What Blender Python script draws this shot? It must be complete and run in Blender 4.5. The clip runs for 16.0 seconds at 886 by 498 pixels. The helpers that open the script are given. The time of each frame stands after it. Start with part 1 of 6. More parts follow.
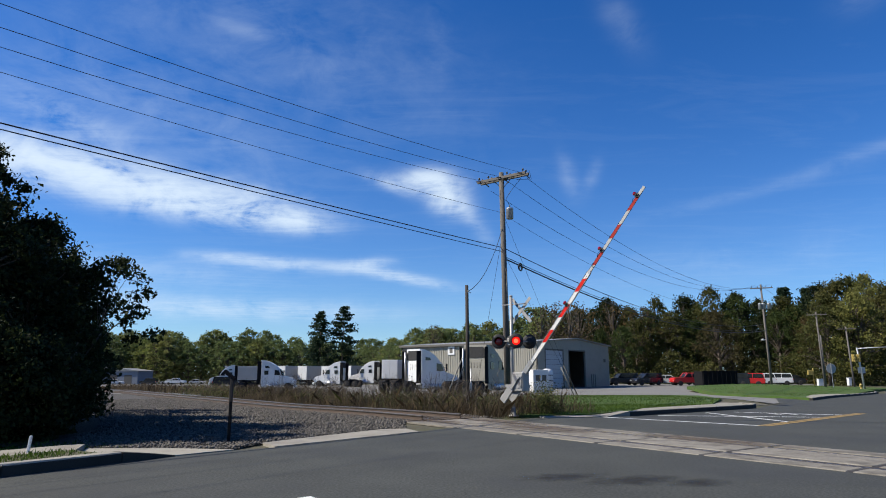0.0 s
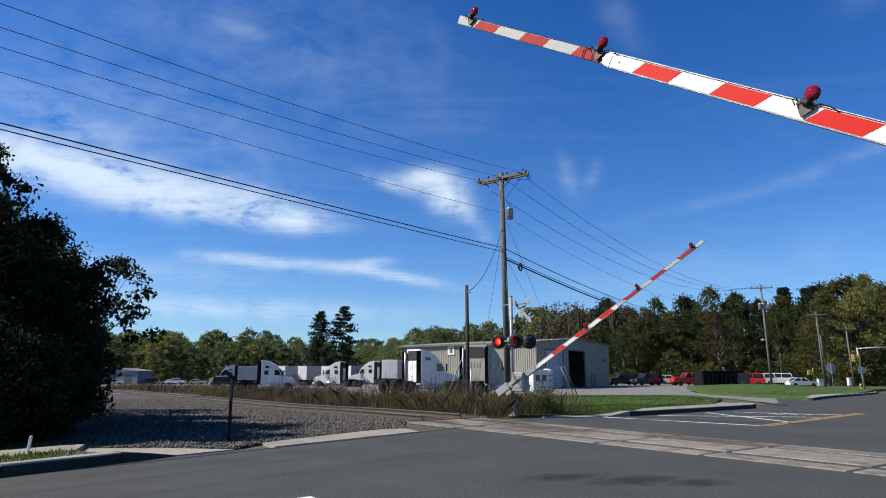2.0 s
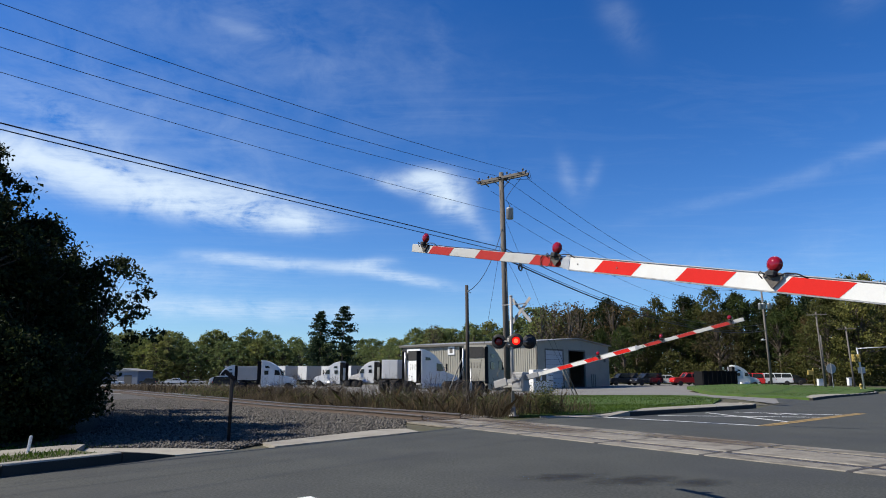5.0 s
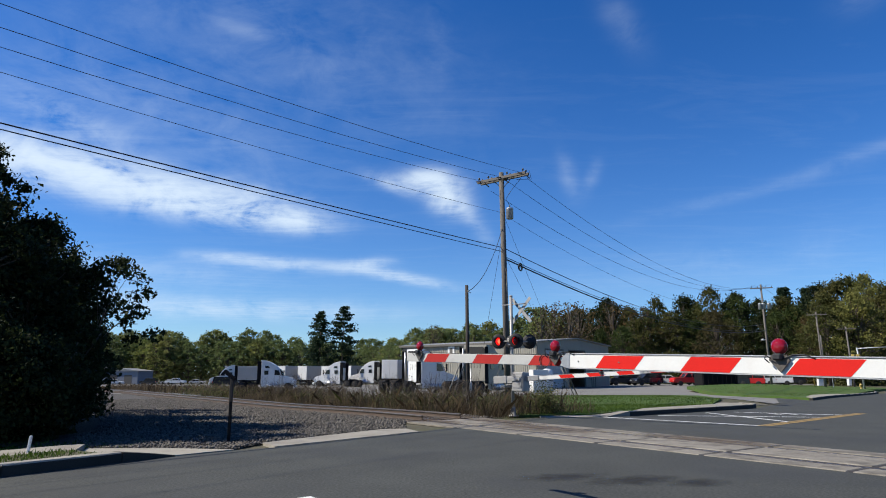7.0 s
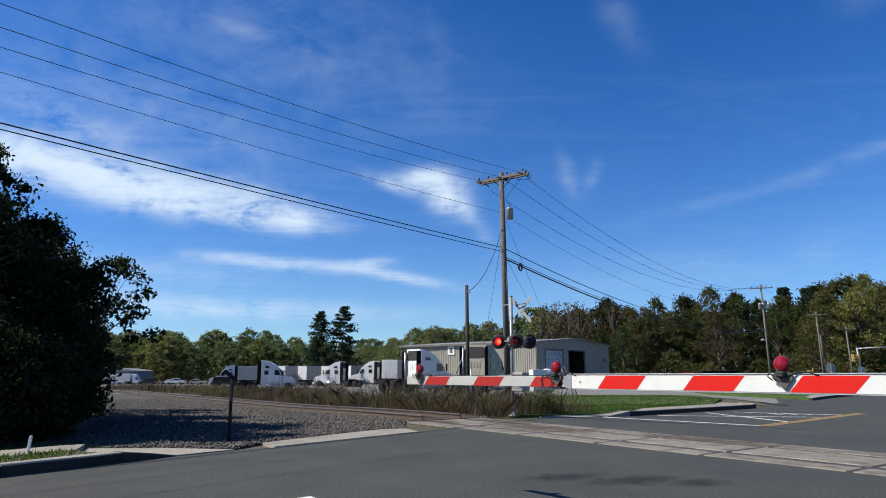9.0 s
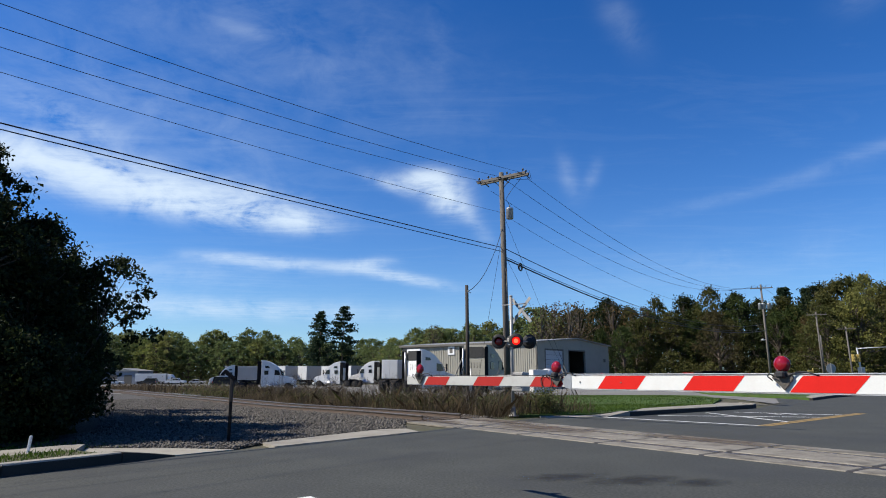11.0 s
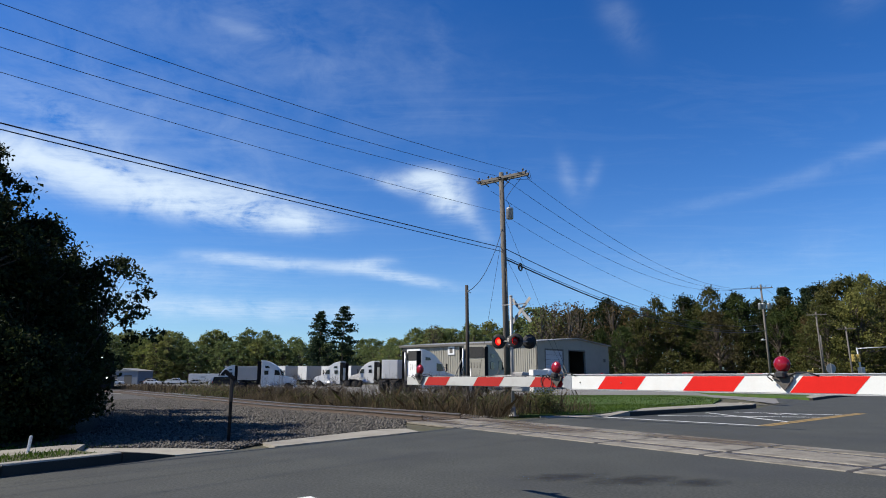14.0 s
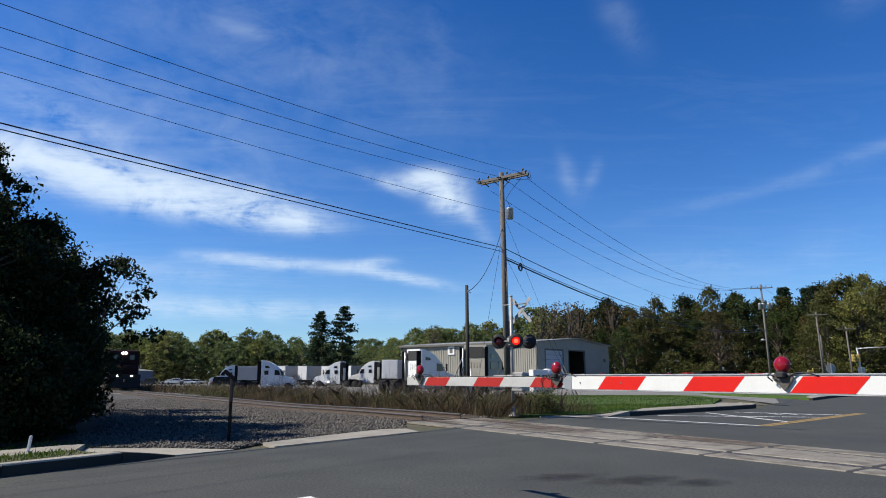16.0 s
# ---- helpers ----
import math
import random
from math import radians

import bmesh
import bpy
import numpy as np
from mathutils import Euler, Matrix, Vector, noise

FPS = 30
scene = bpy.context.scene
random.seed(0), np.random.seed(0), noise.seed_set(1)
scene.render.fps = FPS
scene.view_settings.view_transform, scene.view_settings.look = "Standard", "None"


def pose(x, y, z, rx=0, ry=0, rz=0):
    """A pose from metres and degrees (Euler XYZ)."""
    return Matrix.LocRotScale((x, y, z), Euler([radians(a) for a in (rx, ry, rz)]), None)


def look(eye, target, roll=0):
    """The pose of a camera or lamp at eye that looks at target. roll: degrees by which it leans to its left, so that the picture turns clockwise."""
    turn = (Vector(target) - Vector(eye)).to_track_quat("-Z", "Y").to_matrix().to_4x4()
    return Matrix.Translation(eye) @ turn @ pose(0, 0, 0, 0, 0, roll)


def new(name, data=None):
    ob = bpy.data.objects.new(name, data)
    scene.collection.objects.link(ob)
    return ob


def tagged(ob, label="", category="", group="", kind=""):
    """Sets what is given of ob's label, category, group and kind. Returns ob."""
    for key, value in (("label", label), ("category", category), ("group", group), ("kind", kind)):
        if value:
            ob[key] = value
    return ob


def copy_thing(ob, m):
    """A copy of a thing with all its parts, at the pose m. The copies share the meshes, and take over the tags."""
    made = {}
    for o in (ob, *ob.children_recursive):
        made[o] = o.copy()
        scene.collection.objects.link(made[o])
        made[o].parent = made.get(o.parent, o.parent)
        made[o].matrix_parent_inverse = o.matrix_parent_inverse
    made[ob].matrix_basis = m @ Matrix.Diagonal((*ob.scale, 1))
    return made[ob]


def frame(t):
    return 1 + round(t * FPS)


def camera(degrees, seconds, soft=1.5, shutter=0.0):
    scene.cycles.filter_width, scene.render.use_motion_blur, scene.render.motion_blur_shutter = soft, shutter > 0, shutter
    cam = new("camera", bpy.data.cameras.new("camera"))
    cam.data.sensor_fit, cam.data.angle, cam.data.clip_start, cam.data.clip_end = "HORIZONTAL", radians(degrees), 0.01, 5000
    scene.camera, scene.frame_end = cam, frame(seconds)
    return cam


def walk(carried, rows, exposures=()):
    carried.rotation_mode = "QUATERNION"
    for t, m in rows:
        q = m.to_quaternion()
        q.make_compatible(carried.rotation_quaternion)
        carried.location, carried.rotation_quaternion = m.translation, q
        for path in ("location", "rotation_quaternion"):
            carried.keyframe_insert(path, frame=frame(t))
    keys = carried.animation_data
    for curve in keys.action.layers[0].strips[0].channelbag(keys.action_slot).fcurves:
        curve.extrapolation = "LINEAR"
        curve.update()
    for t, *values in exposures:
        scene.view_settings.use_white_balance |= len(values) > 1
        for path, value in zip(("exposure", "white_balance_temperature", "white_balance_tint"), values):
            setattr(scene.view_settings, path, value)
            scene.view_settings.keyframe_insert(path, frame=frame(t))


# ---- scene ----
cam = camera(68.02, 16.0, soft=1.0)
EYE = pose(0, 0, 1.5, 100.67, 0, 0)
walk(cam, [(0, EYE), (16, EYE)], exposures=[(0, 0.65, 6500, 10), (16, 0.65, 6500, 10)])

# ---- light: autumn sun from the west side, clear sky with thin cloud ----
SUN_AZ, SUN_EL = radians(185), radians(42)
sun_way = Vector((math.cos(SUN_AZ) * math.cos(SUN_EL), math.sin(SUN_AZ) * math.cos(SUN_EL), math.sin(SUN_EL)))
sun = new("sun", bpy.data.lights.new("sun", "SUN"))
sun.data.energy, sun.data.angle, sun.data.color = 5.0, radians(0.53), (1.0, 0.94, 0.83)
sun.matrix_world = look(sun_way * 50, (0, 0, 0))


def sky_way(az, el):
    a, e = radians(az), radians(el)
    return Vector((math.sin(a) * math.cos(e), math.cos(a) * math.cos(e), math.sin(e)))


def build_world():
    world = bpy.data.worlds.new("sky")
    scene.world = world
    world.use_nodes = True
    nt = world.node_tree
    nt.nodes.clear()
    N, L = nt.nodes.new, nt.links.new

    def mth(op, a, b=None):
        n = N("ShaderNodeMath")
        n.operation = op
        for i, v in enumerate((a, b)):
            if v is None:
                continue
            if isinstance(v, (int, float)):
                n.inputs[i].default_value = v
            else:
                L(v, n.inputs[i])
        return n.outputs[0]

    sky = N("ShaderNodeTexSky")
    sky.sky_type, sky.sun_disc = "NISHITA", False
    sky.sun_elevation, sky.sun_rotation = SUN_EL, math.pi / 2 - SUN_AZ
    sky.altitude, sky.air_density, sky.dust_density, sky.ozone_density = 250, 1.0, 0.15, 4.0
    hsv = N("ShaderNodeHueSaturation")
    hsv.inputs["Saturation"].default_value = 1.28
    L(sky.outputs[0], hsv.inputs["Color"])
    tc = N("ShaderNodeTexCoord")
    norm = N("ShaderNodeVectorMath")
    norm.operation = "NORMALIZE"
    L(tc.outputs["Generated"], norm.inputs[0])
    # plane of the cloud layer: direction over height gives streaks that flatten to the horizon
    sep = N("ShaderNodeSeparateXYZ")
    L(norm.outputs[0], sep.inputs[0])
    up = mth("MAXIMUM", sep.outputs[2], 0.03)
    comb = N("ShaderNodeCombineXYZ")
    L(mth("DIVIDE", sep.outputs[0], up), comb.inputs[0])
    L(mth("DIVIDE", sep.outputs[1], up), comb.inputs[1])

    def fbm(scale, detail, stretch, rot, rough=0.62, warp=0.6):
        m = N("ShaderNodeMapping")
        m.inputs["Rotation"].default_value = (0, 0, radians(rot))
        m.inputs["Scale"].default_value = stretch
        L(comb.outputs[0], m.inputs[0])
        t = N("ShaderNodeTexNoise")
        t.inputs["Scale"].default_value, t.inputs["Detail"].default_value = scale, detail
        t.inputs["Roughness"].default_value, t.inputs["Distortion"].default_value = rough, warp
        L(m.outputs[0], t.inputs["Vector"])
        return t.outputs["Fac"]

    fine = fbm(3.4, 10, (1.0, 0.8, 1), 20, 0.7, 1.2)
    wisp = fbm(1.5, 10, (0.7, 1.7, 1), -24, 0.68, 1.1)
    total = None
    # cloud banks: azimuth, elevation, half-width, half-height, lean (all degrees), strength
    banks = [(-25, 20.5, 10, 2.6, -15, 0.13), (-16, 27, 14, 5, -10, 0.09), (-32, 15.6, 4.5, 1.3, -7, 1.7), (-25.5, 14.3, 4.5, 1.15, -6, 1.55), (-18.5, 13.5, 4.0, 1.0, -5, 1.5), (-13.2, 12.9, 2.4, 0.75, -5, 1.2), (-20, 15.2, 7.0, 0.9, -9, 0.5),
             (-1.2, 16.4, 1.9, 0.75, -4, 1.9), (0.3, 15.3, 1.5, 1.1, -35, 1.4), (2.2, 13.6, 2.0, 0.6, -48, 0.35), (-4.5, 16.2, 1.8, 0.5, -20, 0.6), (-18.2, 9.4, 2.6, 0.4, -2, 0.55), (-12.5, 9.1, 4.5, 0.45, -2, 0.5),
             (-6.8, 9.3, 1.6, 0.4, 5, 0.7), (-3.8, 8.2, 3.4, 0.38, -10, 0.75), (-16, 5.2, 9, 0.7, 0, 0.45), (-30, 5.5, 7, 0.9, 0, 0.4), (-31.5, 19.0, 4.5, 1.0, -14, 0.34),
             (-18.3, 27.8, 1.6, 0.5, -6, 0.1), (11.2, 16.6, 0.6, 1.5, 14, 0.13), (13.3, 16.6, 0.5, 1.3, -22, 0.1), (-0.4, 28.5, 0.9, 3.0, 6, 0.05), (16.5, 28.7, 1.0, 2.2, 30, 0.1),
             (26, 14.2, 7, 0.45, 9, 0.08), (35, 16.2, 4, 0.45, 10, 0.08), (22, 8.5, 16, 1.8, 4, 0.06), (35, 27.5, 1.5, 1.2, 30, 0.1), (-27, 8, 10, 1.0, 0, 0.2)]
    for az, el, hw, hh, lean, strength in banks:
        fwd = sky_way(az, el)
        right = Vector((math.cos(radians(az)), -math.sin(radians(az)), 0))
        upv = right.cross(fwd)
        c, s = math.cos(radians(lean)), math.sin(radians(lean))
        ax, ay = right * c + upv * s, upv * c - right * s
        d2 = None
        for axis, half in ((ax, hw), (ay, hh)):
            dot = N("ShaderNodeVectorMath")
            dot.operation = "DOT_PRODUCT"
            L(norm.outputs[0], dot.inputs[0])
            dot.inputs[1].default_value = axis / math.sin(radians(half))
            sq = mth("MULTIPLY", dot.outputs["Value"], dot.outputs["Value"])
            d2 = sq if d2 is None else mth("ADD", d2, sq)
        fd = N("ShaderNodeVectorMath")
        fd.operation = "DOT_PRODUCT"
        L(norm.outputs[0], fd.inputs[0])
        fd.inputs[1].default_value = fwd
        g = mth("MULTIPLY", mth("EXPONENT", mth("MULTIPLY", d2, -0.8)), mth("GREATER_THAN", fd.outputs["Value"], 0.0))
        g = mth("MULTIPLY", g, strength)
        total = g if total is None else mth("ADD", total, g)
    # feathery tufts, in the plane of the sky dome itself
    mp = N("ShaderNodeMapping")
    mp.inputs["Rotation"].default_value = (radians(20), radians(-14), 0)
    mp.inputs["Scale"].default_value = (8.0, 8.0, 12.0)
    L(norm.outputs[0], mp.inputs[0])
    tuft = N("ShaderNodeTexNoise")
    tuft.inputs["Scale"].default_value, tuft.inputs["Detail"].default_value = 1.6, 10
    tuft.inputs["Roughness"].default_value, tuft.inputs["Distortion"].default_value = 0.6, 0.5
    L(mp.outputs[0], tuft.inputs["Vector"])
    tex = mth("ADD", mth("MULTIPLY", wisp, 0.6), mth("ADD", mth("MULTIPLY", fine, 0.4), mth("MULTIPLY", tuft.outputs["Fac"], 1.15)))
    tex = mth("MAXIMUM", mth("SUBTRACT", tex, 0.8), 0.0)
    dens = mth("MULTIPLY", total, mth("MULTIPLY", tex, 2.9))
    thin = mth("MULTIPLY", mth("MAXIMUM", mth("SUBTRACT", wisp, 0.5), 0.0), 0.12)
    haze = mth("MULTIPLY", mth("EXPONENT", mth("MULTIPLY", up, -8.0)), 0.24)
    dens = mth("ADD", mth("ADD", dens, thin), haze)
    # soft shoulder: thick cloud never goes quite opaque
    dens = mth("SUBTRACT", 1.0, mth("EXPONENT", mth("MULTIPLY", dens, -1.15)))
    mix = N("ShaderNodeMix")
    mix.data_type = "RGBA"
    L(dens, mix.inputs[0])
    tint = N("ShaderNodeMix")
    tint.data_type, tint.blend_type = "RGBA", "MULTIPLY"
    tint.inputs[0].default_value = 1.0
    L(hsv.outputs[0], tint.inputs[6])
    tint.inputs[7].default_value = (0.6, 0.9, 1.25, 1)
    L(tint.outputs[2], mix.inputs[6])
    mix.inputs[7].default_value = (7.2, 8.5, 9.8, 1)
    bg = N("ShaderNodeBackground")
    bg.inputs["Strength"].default_value = 0.068
    L(mix.outputs[2], bg.inputs[0])
    out = N("ShaderNodeOutputWorld")
    L(bg.outputs[0], out.inputs[0])


build_world()

# ---- materials ----
def mat(name, color, rough=0.8, metal=0.0, vary=0.25, scale=6.0, fine=0.12, fine_scale=60.0, bump=0.15, stain=None, stain_amt=0.0, stain_scale=1.5,
        random_amt=0.0, island_amt=0.0, coords="Object", stretch=(1, 1, 1), emit=0.0, spec=0.3, trans=0.0, coat=0.0, bump_dist=0.02, alpha=1.0):
    m = bpy.data.materials.new(name)
    m.use_nodes = True
    nt = m.node_tree
    N, L = nt.nodes.new, nt.links.new
    b = nt.nodes["Principled BSDF"]
    b.inputs["Roughness"].default_value = rough
    b.inputs["Metallic"].default_value = metal
    b.inputs["Specular IOR Level"].default_value = spec
    b.inputs["Transmission Weight"].default_value = trans
    b.inputs["Coat Weight"].default_value = coat
    b.inputs["Alpha"].default_value = alpha
    if emit:
        b.inputs["Emission Color"].default_value = (*color, 1)
        b.inputs["Emission Strength"].default_value = emit
    if coords == "World":
        geo = N("ShaderNodeNewGeometry")
        src = geo.outputs["Position"]
    else:
        src = N("ShaderNodeTexCoord").outputs["Object"]
    mp = N("ShaderNodeMapping")
    mp.inputs["Scale"].default_value = stretch
    L(src, mp.inputs[0])

    def noise_tex(sc, detail=5):
        t = N("ShaderNodeTexNoise")
        t.inputs["Scale"].default_value, t.inputs["Detail"].default_value = sc, detail
        L(mp.outputs[0], t.inputs["Vector"])
        return t.outputs["Fac"]

    def mth(op, a, bb):
        n = N("ShaderNodeMath")
        n.operation = op
        for i, v in enumerate((a, bb)):
            if isinstance(v, (int, float)):
                n.inputs[i].default_value = v
            else:
                L(v, n.inputs[i])
        return n.outputs[0]

    big, small = noise_tex(scale), noise_tex(fine_scale, 3)
    val = mth("ADD", mth("MULTIPLY", mth("SUBTRACT", big, 0.5), 2 * vary * 1.6), mth("MULTIPLY", mth("SUBTRACT", small, 0.5), 2 * fine * 1.6))
    if random_amt:
        val = mth("ADD", val, mth("MULTIPLY", mth("SUBTRACT", N("ShaderNodeObjectInfo").outputs["Random"], 0.5), 2 * random_amt))
    if island_amt:
        isl = N("ShaderNodeNewGeometry").outputs["Random Per Island"]
        val = mth("ADD", val, mth("MULTIPLY", mth("SUBTRACT", isl, 0.5), 2 * island_amt))
    val = mth("MAXIMUM", mth("ADD", val, 1.0), 0.15)
    sc = N("ShaderNodeVectorMath")
    sc.operation = "SCALE"
    sc.inputs[0].default_value = color
    L(val, sc.inputs["Scale"])
    col = sc.outputs[0]
    if stain is not None:
        t = noise_tex(stain_scale, 6)
        k = N("ShaderNodeMapRange")
        k.inputs["From Min"].default_value, k.inputs["From Max"].default_value = 0.5, 0.68
        k.inputs["To Max"].default_value = stain_amt
        L(t, k.inputs["Value"])
        mx = N("ShaderNodeMix")
        mx.data_type = "RGBA"
        L(k.outputs[0], mx.inputs[0])
        L(col, mx.inputs[6])
        mx.inputs[7].default_value = (*stain, 1)
        col = mx.outputs[2]
    L(col, b.inputs["Base Color"])
    if bump:
        bp = N("ShaderNodeBump")
        bp.inputs["Strength"].default_value, bp.inputs["Distance"].default_value = bump, bump_dist
        L(mth("ADD", small, mth("MULTIPLY", big, 0.6)), bp.inputs["Height"])
        L(bp.outputs[0], b.inputs["Normal"])
    return m


def leaf_mat(name, color, second, third=None, amount=0.35):
    """Leaves: colour varies leaf by leaf and in patches over the crown; light comes through."""
    m = bpy.data.materials.new(name)
    m.use_nodes = True
    nt = m.node_tree
    N, L = nt.nodes.new, nt.links.new
    b = nt.nodes["Principled BSDF"]
    b.inputs["Roughness"].default_value, b.inputs["Specular IOR Level"].default_value = 0.6, 0.12
    geo, info, tc = N("ShaderNodeNewGeometry"), N("ShaderNodeObjectInfo"), N("ShaderNodeTexCoord")
    t = N("ShaderNodeTexNoise")
    t.inputs["Scale"].default_value = 0.45
    L(tc.outputs["Object"], t.inputs["Vector"])
    add = N("ShaderNodeMath")
    add.operation = "ADD"
    L(t.outputs["Fac"], add.inputs[0])
    mul = N("ShaderNodeMath")
    mul.operation = "MULTIPLY_ADD"
    L(geo.outputs["Random Per Island"], mul.inputs[0])
    mul.inputs[1].default_value, mul.inputs[2].default_value = 0.5, -0.25
    L(mul.outputs[0], add.inputs[1])
    ramp = N("ShaderNodeValToRGB")
    r = ramp.color_ramp
    r.elements[0].position, r.elements[0].color = 0.3, (*[c * (1 - amount) for c in color], 1)
    r.elements[1].position, r.elements[1].color = 0.75, (*second, 1)
    e = r.elements.new(0.5)
    e.color = (*color, 1)
    L(add.outputs[0], ramp.inputs[0])
    col = ramp.outputs[0]
    if third:
        mx = N("ShaderNodeMix")
        mx.data_type = "RGBA"
        k = N("ShaderNodeMapRange")
        k.inputs["From Min"].default_value, k.inputs["From Max"].default_value = 0.35, 1.0
        k.inputs["To Max"].default_value = 0.9
        L(info.outputs["Random"], k.inputs["Value"])
        L(k.outputs[0], mx.inputs[0])
        L(col, mx.inputs[6])
        mx.inputs[7].default_value = (*third, 1)
        col = mx.outputs[2]
    L(col, b.inputs["Base Color"])
    tr = N("ShaderNodeBsdfTranslucent")
    L(col, tr.inputs[0])
    ms = N("ShaderNodeMixShader")
    ms.inputs[0].default_value = 0.35
    L(b.outputs[0], ms.inputs[1])
    L(tr.outputs[0], ms.inputs[2])
    L(ms.outputs[0], nt.nodes["Material Output"].inputs[0])
    return m


asphalt = mat("asphalt", (0.0445, 0.0462, 0.0405), 0.88, vary=0.22, scale=0.7, fine=0.7, fine_scale=26, bump=0.4, stain=(0.033, 0.0345, 0.035), stain_amt=0.7, stain_scale=0.3, coords="World", bump_dist=0.01)
lot_paving = mat("lot_paving", (0.155, 0.15, 0.14), 0.9, vary=0.15, scale=0.2, fine=0.2, fine_scale=12, bump=0.2, coords="World")
def film_mat(name, color, strength):
    """A thin stain: solid in the middle, worn away in streaks towards its rim."""
    m = mat(name, color, 0.85, vary=0.25, scale=3, fine=0.4, fine_scale=40, coords="World")
    nt = m.node_tree
    N, L = nt.nodes.new, nt.links.new
    tc, ln, sep = N("ShaderNodeTexCoord"), N("ShaderNodeVectorMath"), N("ShaderNodeTexNoise")
    ln.operation = "LENGTH"
    L(tc.outputs["Object"], ln.inputs[0])
    pos = N("ShaderNodeNewGeometry")
    L(pos.outputs["Position"], sep.inputs["Vector"])
    sep.inputs["Scale"].default_value, sep.inputs["Detail"].default_value = 3.5, 5
    mix = N("ShaderNodeMath")
    mix.operation = "MULTIPLY_ADD"
    L(sep.outputs["Fac"], mix.inputs[0])
    mix.inputs[1].default_value = 0.9
    L(ln.outputs["Value"], mix.inputs[2])
    k = N("ShaderNodeMapRange")
    k.inputs["From Min"].default_value, k.inputs["From Max"].default_value = 1.25, 0.6
    k.inputs["To Max"].default_value = strength
    L(mix.outputs[0], k.inputs["Value"])
    L(k.outputs[0], nt.nodes["Principled BSDF"].inputs["Alpha"])
    return m


tar_film = film_mat("tar_film", (0.024, 0.0245, 0.026), 0.6)
dirt_film = film_mat("rust_dirt_film", (0.085, 0.058, 0.042), 0.5)
concrete = mat("concrete", (0.24, 0.222, 0.185), 0.9, vary=0.14, scale=0.9, fine=0.14, fine_scale=40, bump=0.25, stain=(0.13, 0.115, 0.095), stain_amt=0.5, stain_scale=1.2, coords="World", random_amt=0.07)
panel_mat = mat("crossing_panel_concrete", (0.17, 0.155, 0.128), 0.9, vary=0.25, scale=1.6, fine=0.3, fine_scale=24, bump=0.3, stain=(0.075, 0.066, 0.055), stain_amt=0.8, stain_scale=2.2, coords="World", random_amt=0.12)
dirt = mat("dirt_and_grass", (0.075, 0.068, 0.043), 0.95, vary=0.35, scale=0.6, fine=0.35, fine_scale=9, bump=0.6, stain=(0.055, 0.062, 0.021), stain_amt=0.8, stain_scale=0.25, coords="World", bump_dist=0.08)
grass_soil = mat("lawn", (0.042, 0.08, 0.011), 0.95, vary=0.25, scale=0.7, fine=0.4, fine_scale=14, bump=0.6, stain=(0.09, 0.085, 0.035), stain_amt=0.5, stain_scale=0.8, coords="World", bump_dist=0.05)
gravel_bed = mat("ballast_bed", (0.06, 0.054, 0.047), 0.95, vary=0.25, scale=1.5, fine=0.5, fine_scale=16, bump=0.9, coords="World", bump_dist=0.05)
stone_mat = mat("ballast_stone", (0.088, 0.08, 0.07), 0.9, vary=0.1, scale=8, fine=0.2, fine_scale=40, bump=0.2, island_amt=0.5, coords="World")
# soil and litter; the thicket's shade is painted into the dark colour
shade_dark_humus = mat("shade_dark_humus", (0.022, 0.018, 0.013), 0.95, vary=0.35, scale=1.2, fine=0.5, fine_scale=18, bump=0.8, stain=(0.04, 0.033, 0.022), stain_amt=0.5, stain_scale=4, coords="World", bump_dist=0.05)
rail_rust = mat("rail_rust", (0.072, 0.052, 0.04), 0.75, 0.2, vary=0.2, scale=4, fine=0.25, fine_scale=40, coords="World")
rail_head = mat("rail_head", (0.17, 0.145, 0.125), 0.38, 0.85, vary=0.12, scale=3, fine=0.1, coords="World")
tie_mat = mat("tie_wood", (0.09, 0.068, 0.05), 0.9, vary=0.25, scale=3, fine=0.3, fine_scale=30, random_amt=0.25, coords="World", stretch=(1, 1, 1))
flange_mat = mat("flangeway", (0.04, 0.034, 0.03), 0.85, vary=0.3, scale=2, coords="World")
paint_white = mat("road_paint_white", (0.578, 0.578, 0.561), 0.7, vary=0.12, scale=2, fine=0.2, fine_scale=30, stain=(0.255, 0.255, 0.246), stain_amt=0.35, stain_scale=4, coords="World")
paint_yellow = mat("road_paint_yellow", (0.255, 0.17, 0.0595), 0.75, vary=0.2, scale=2, fine=0.3, fine_scale=30, stain=(0.119, 0.102, 0.085), stain_amt=0.6, stain_scale=3, coords="World")
pole_wood = mat("pole_wood", (0.115, 0.104, 0.092), 0.9, vary=0.2, scale=3, fine=0.25, fine_scale=50, stretch=(8, 8, 0.6), bump=0.3, random_amt=0.12)
dark_wood = mat("dark_pole_wood", (0.04, 0.034, 0.03), 0.9, vary=0.25, scale=3, fine=0.2, fine_scale=40, stretch=(8, 8, 0.6))
galv = mat("galvanised_steel", (0.36, 0.365, 0.37), 0.45, 0.75, vary=0.12, scale=6, fine=0.1, fine_scale=60, stain=(0.3, 0.29, 0.27), stain_amt=0.4, stain_scale=5)
silver_paint = mat("silver_paint", (0.27, 0.27, 0.265), 0.55, 0.3, vary=0.12, scale=5, fine=0.1, stain=(0.33, 0.29, 0.25), stain_amt=0.5, stain_scale=6)
wire_mat = mat("cable", (0.02, 0.02, 0.022), 0.6, vary=0.05, bump=0)
black_steel = mat("black_steel", (0.008, 0.008, 0.009), 0.9, 0.0, spec=0.12, vary=0.2)
rubber = mat("rubber", (0.02, 0.02, 0.021), 0.85, vary=0.25, scale=8)
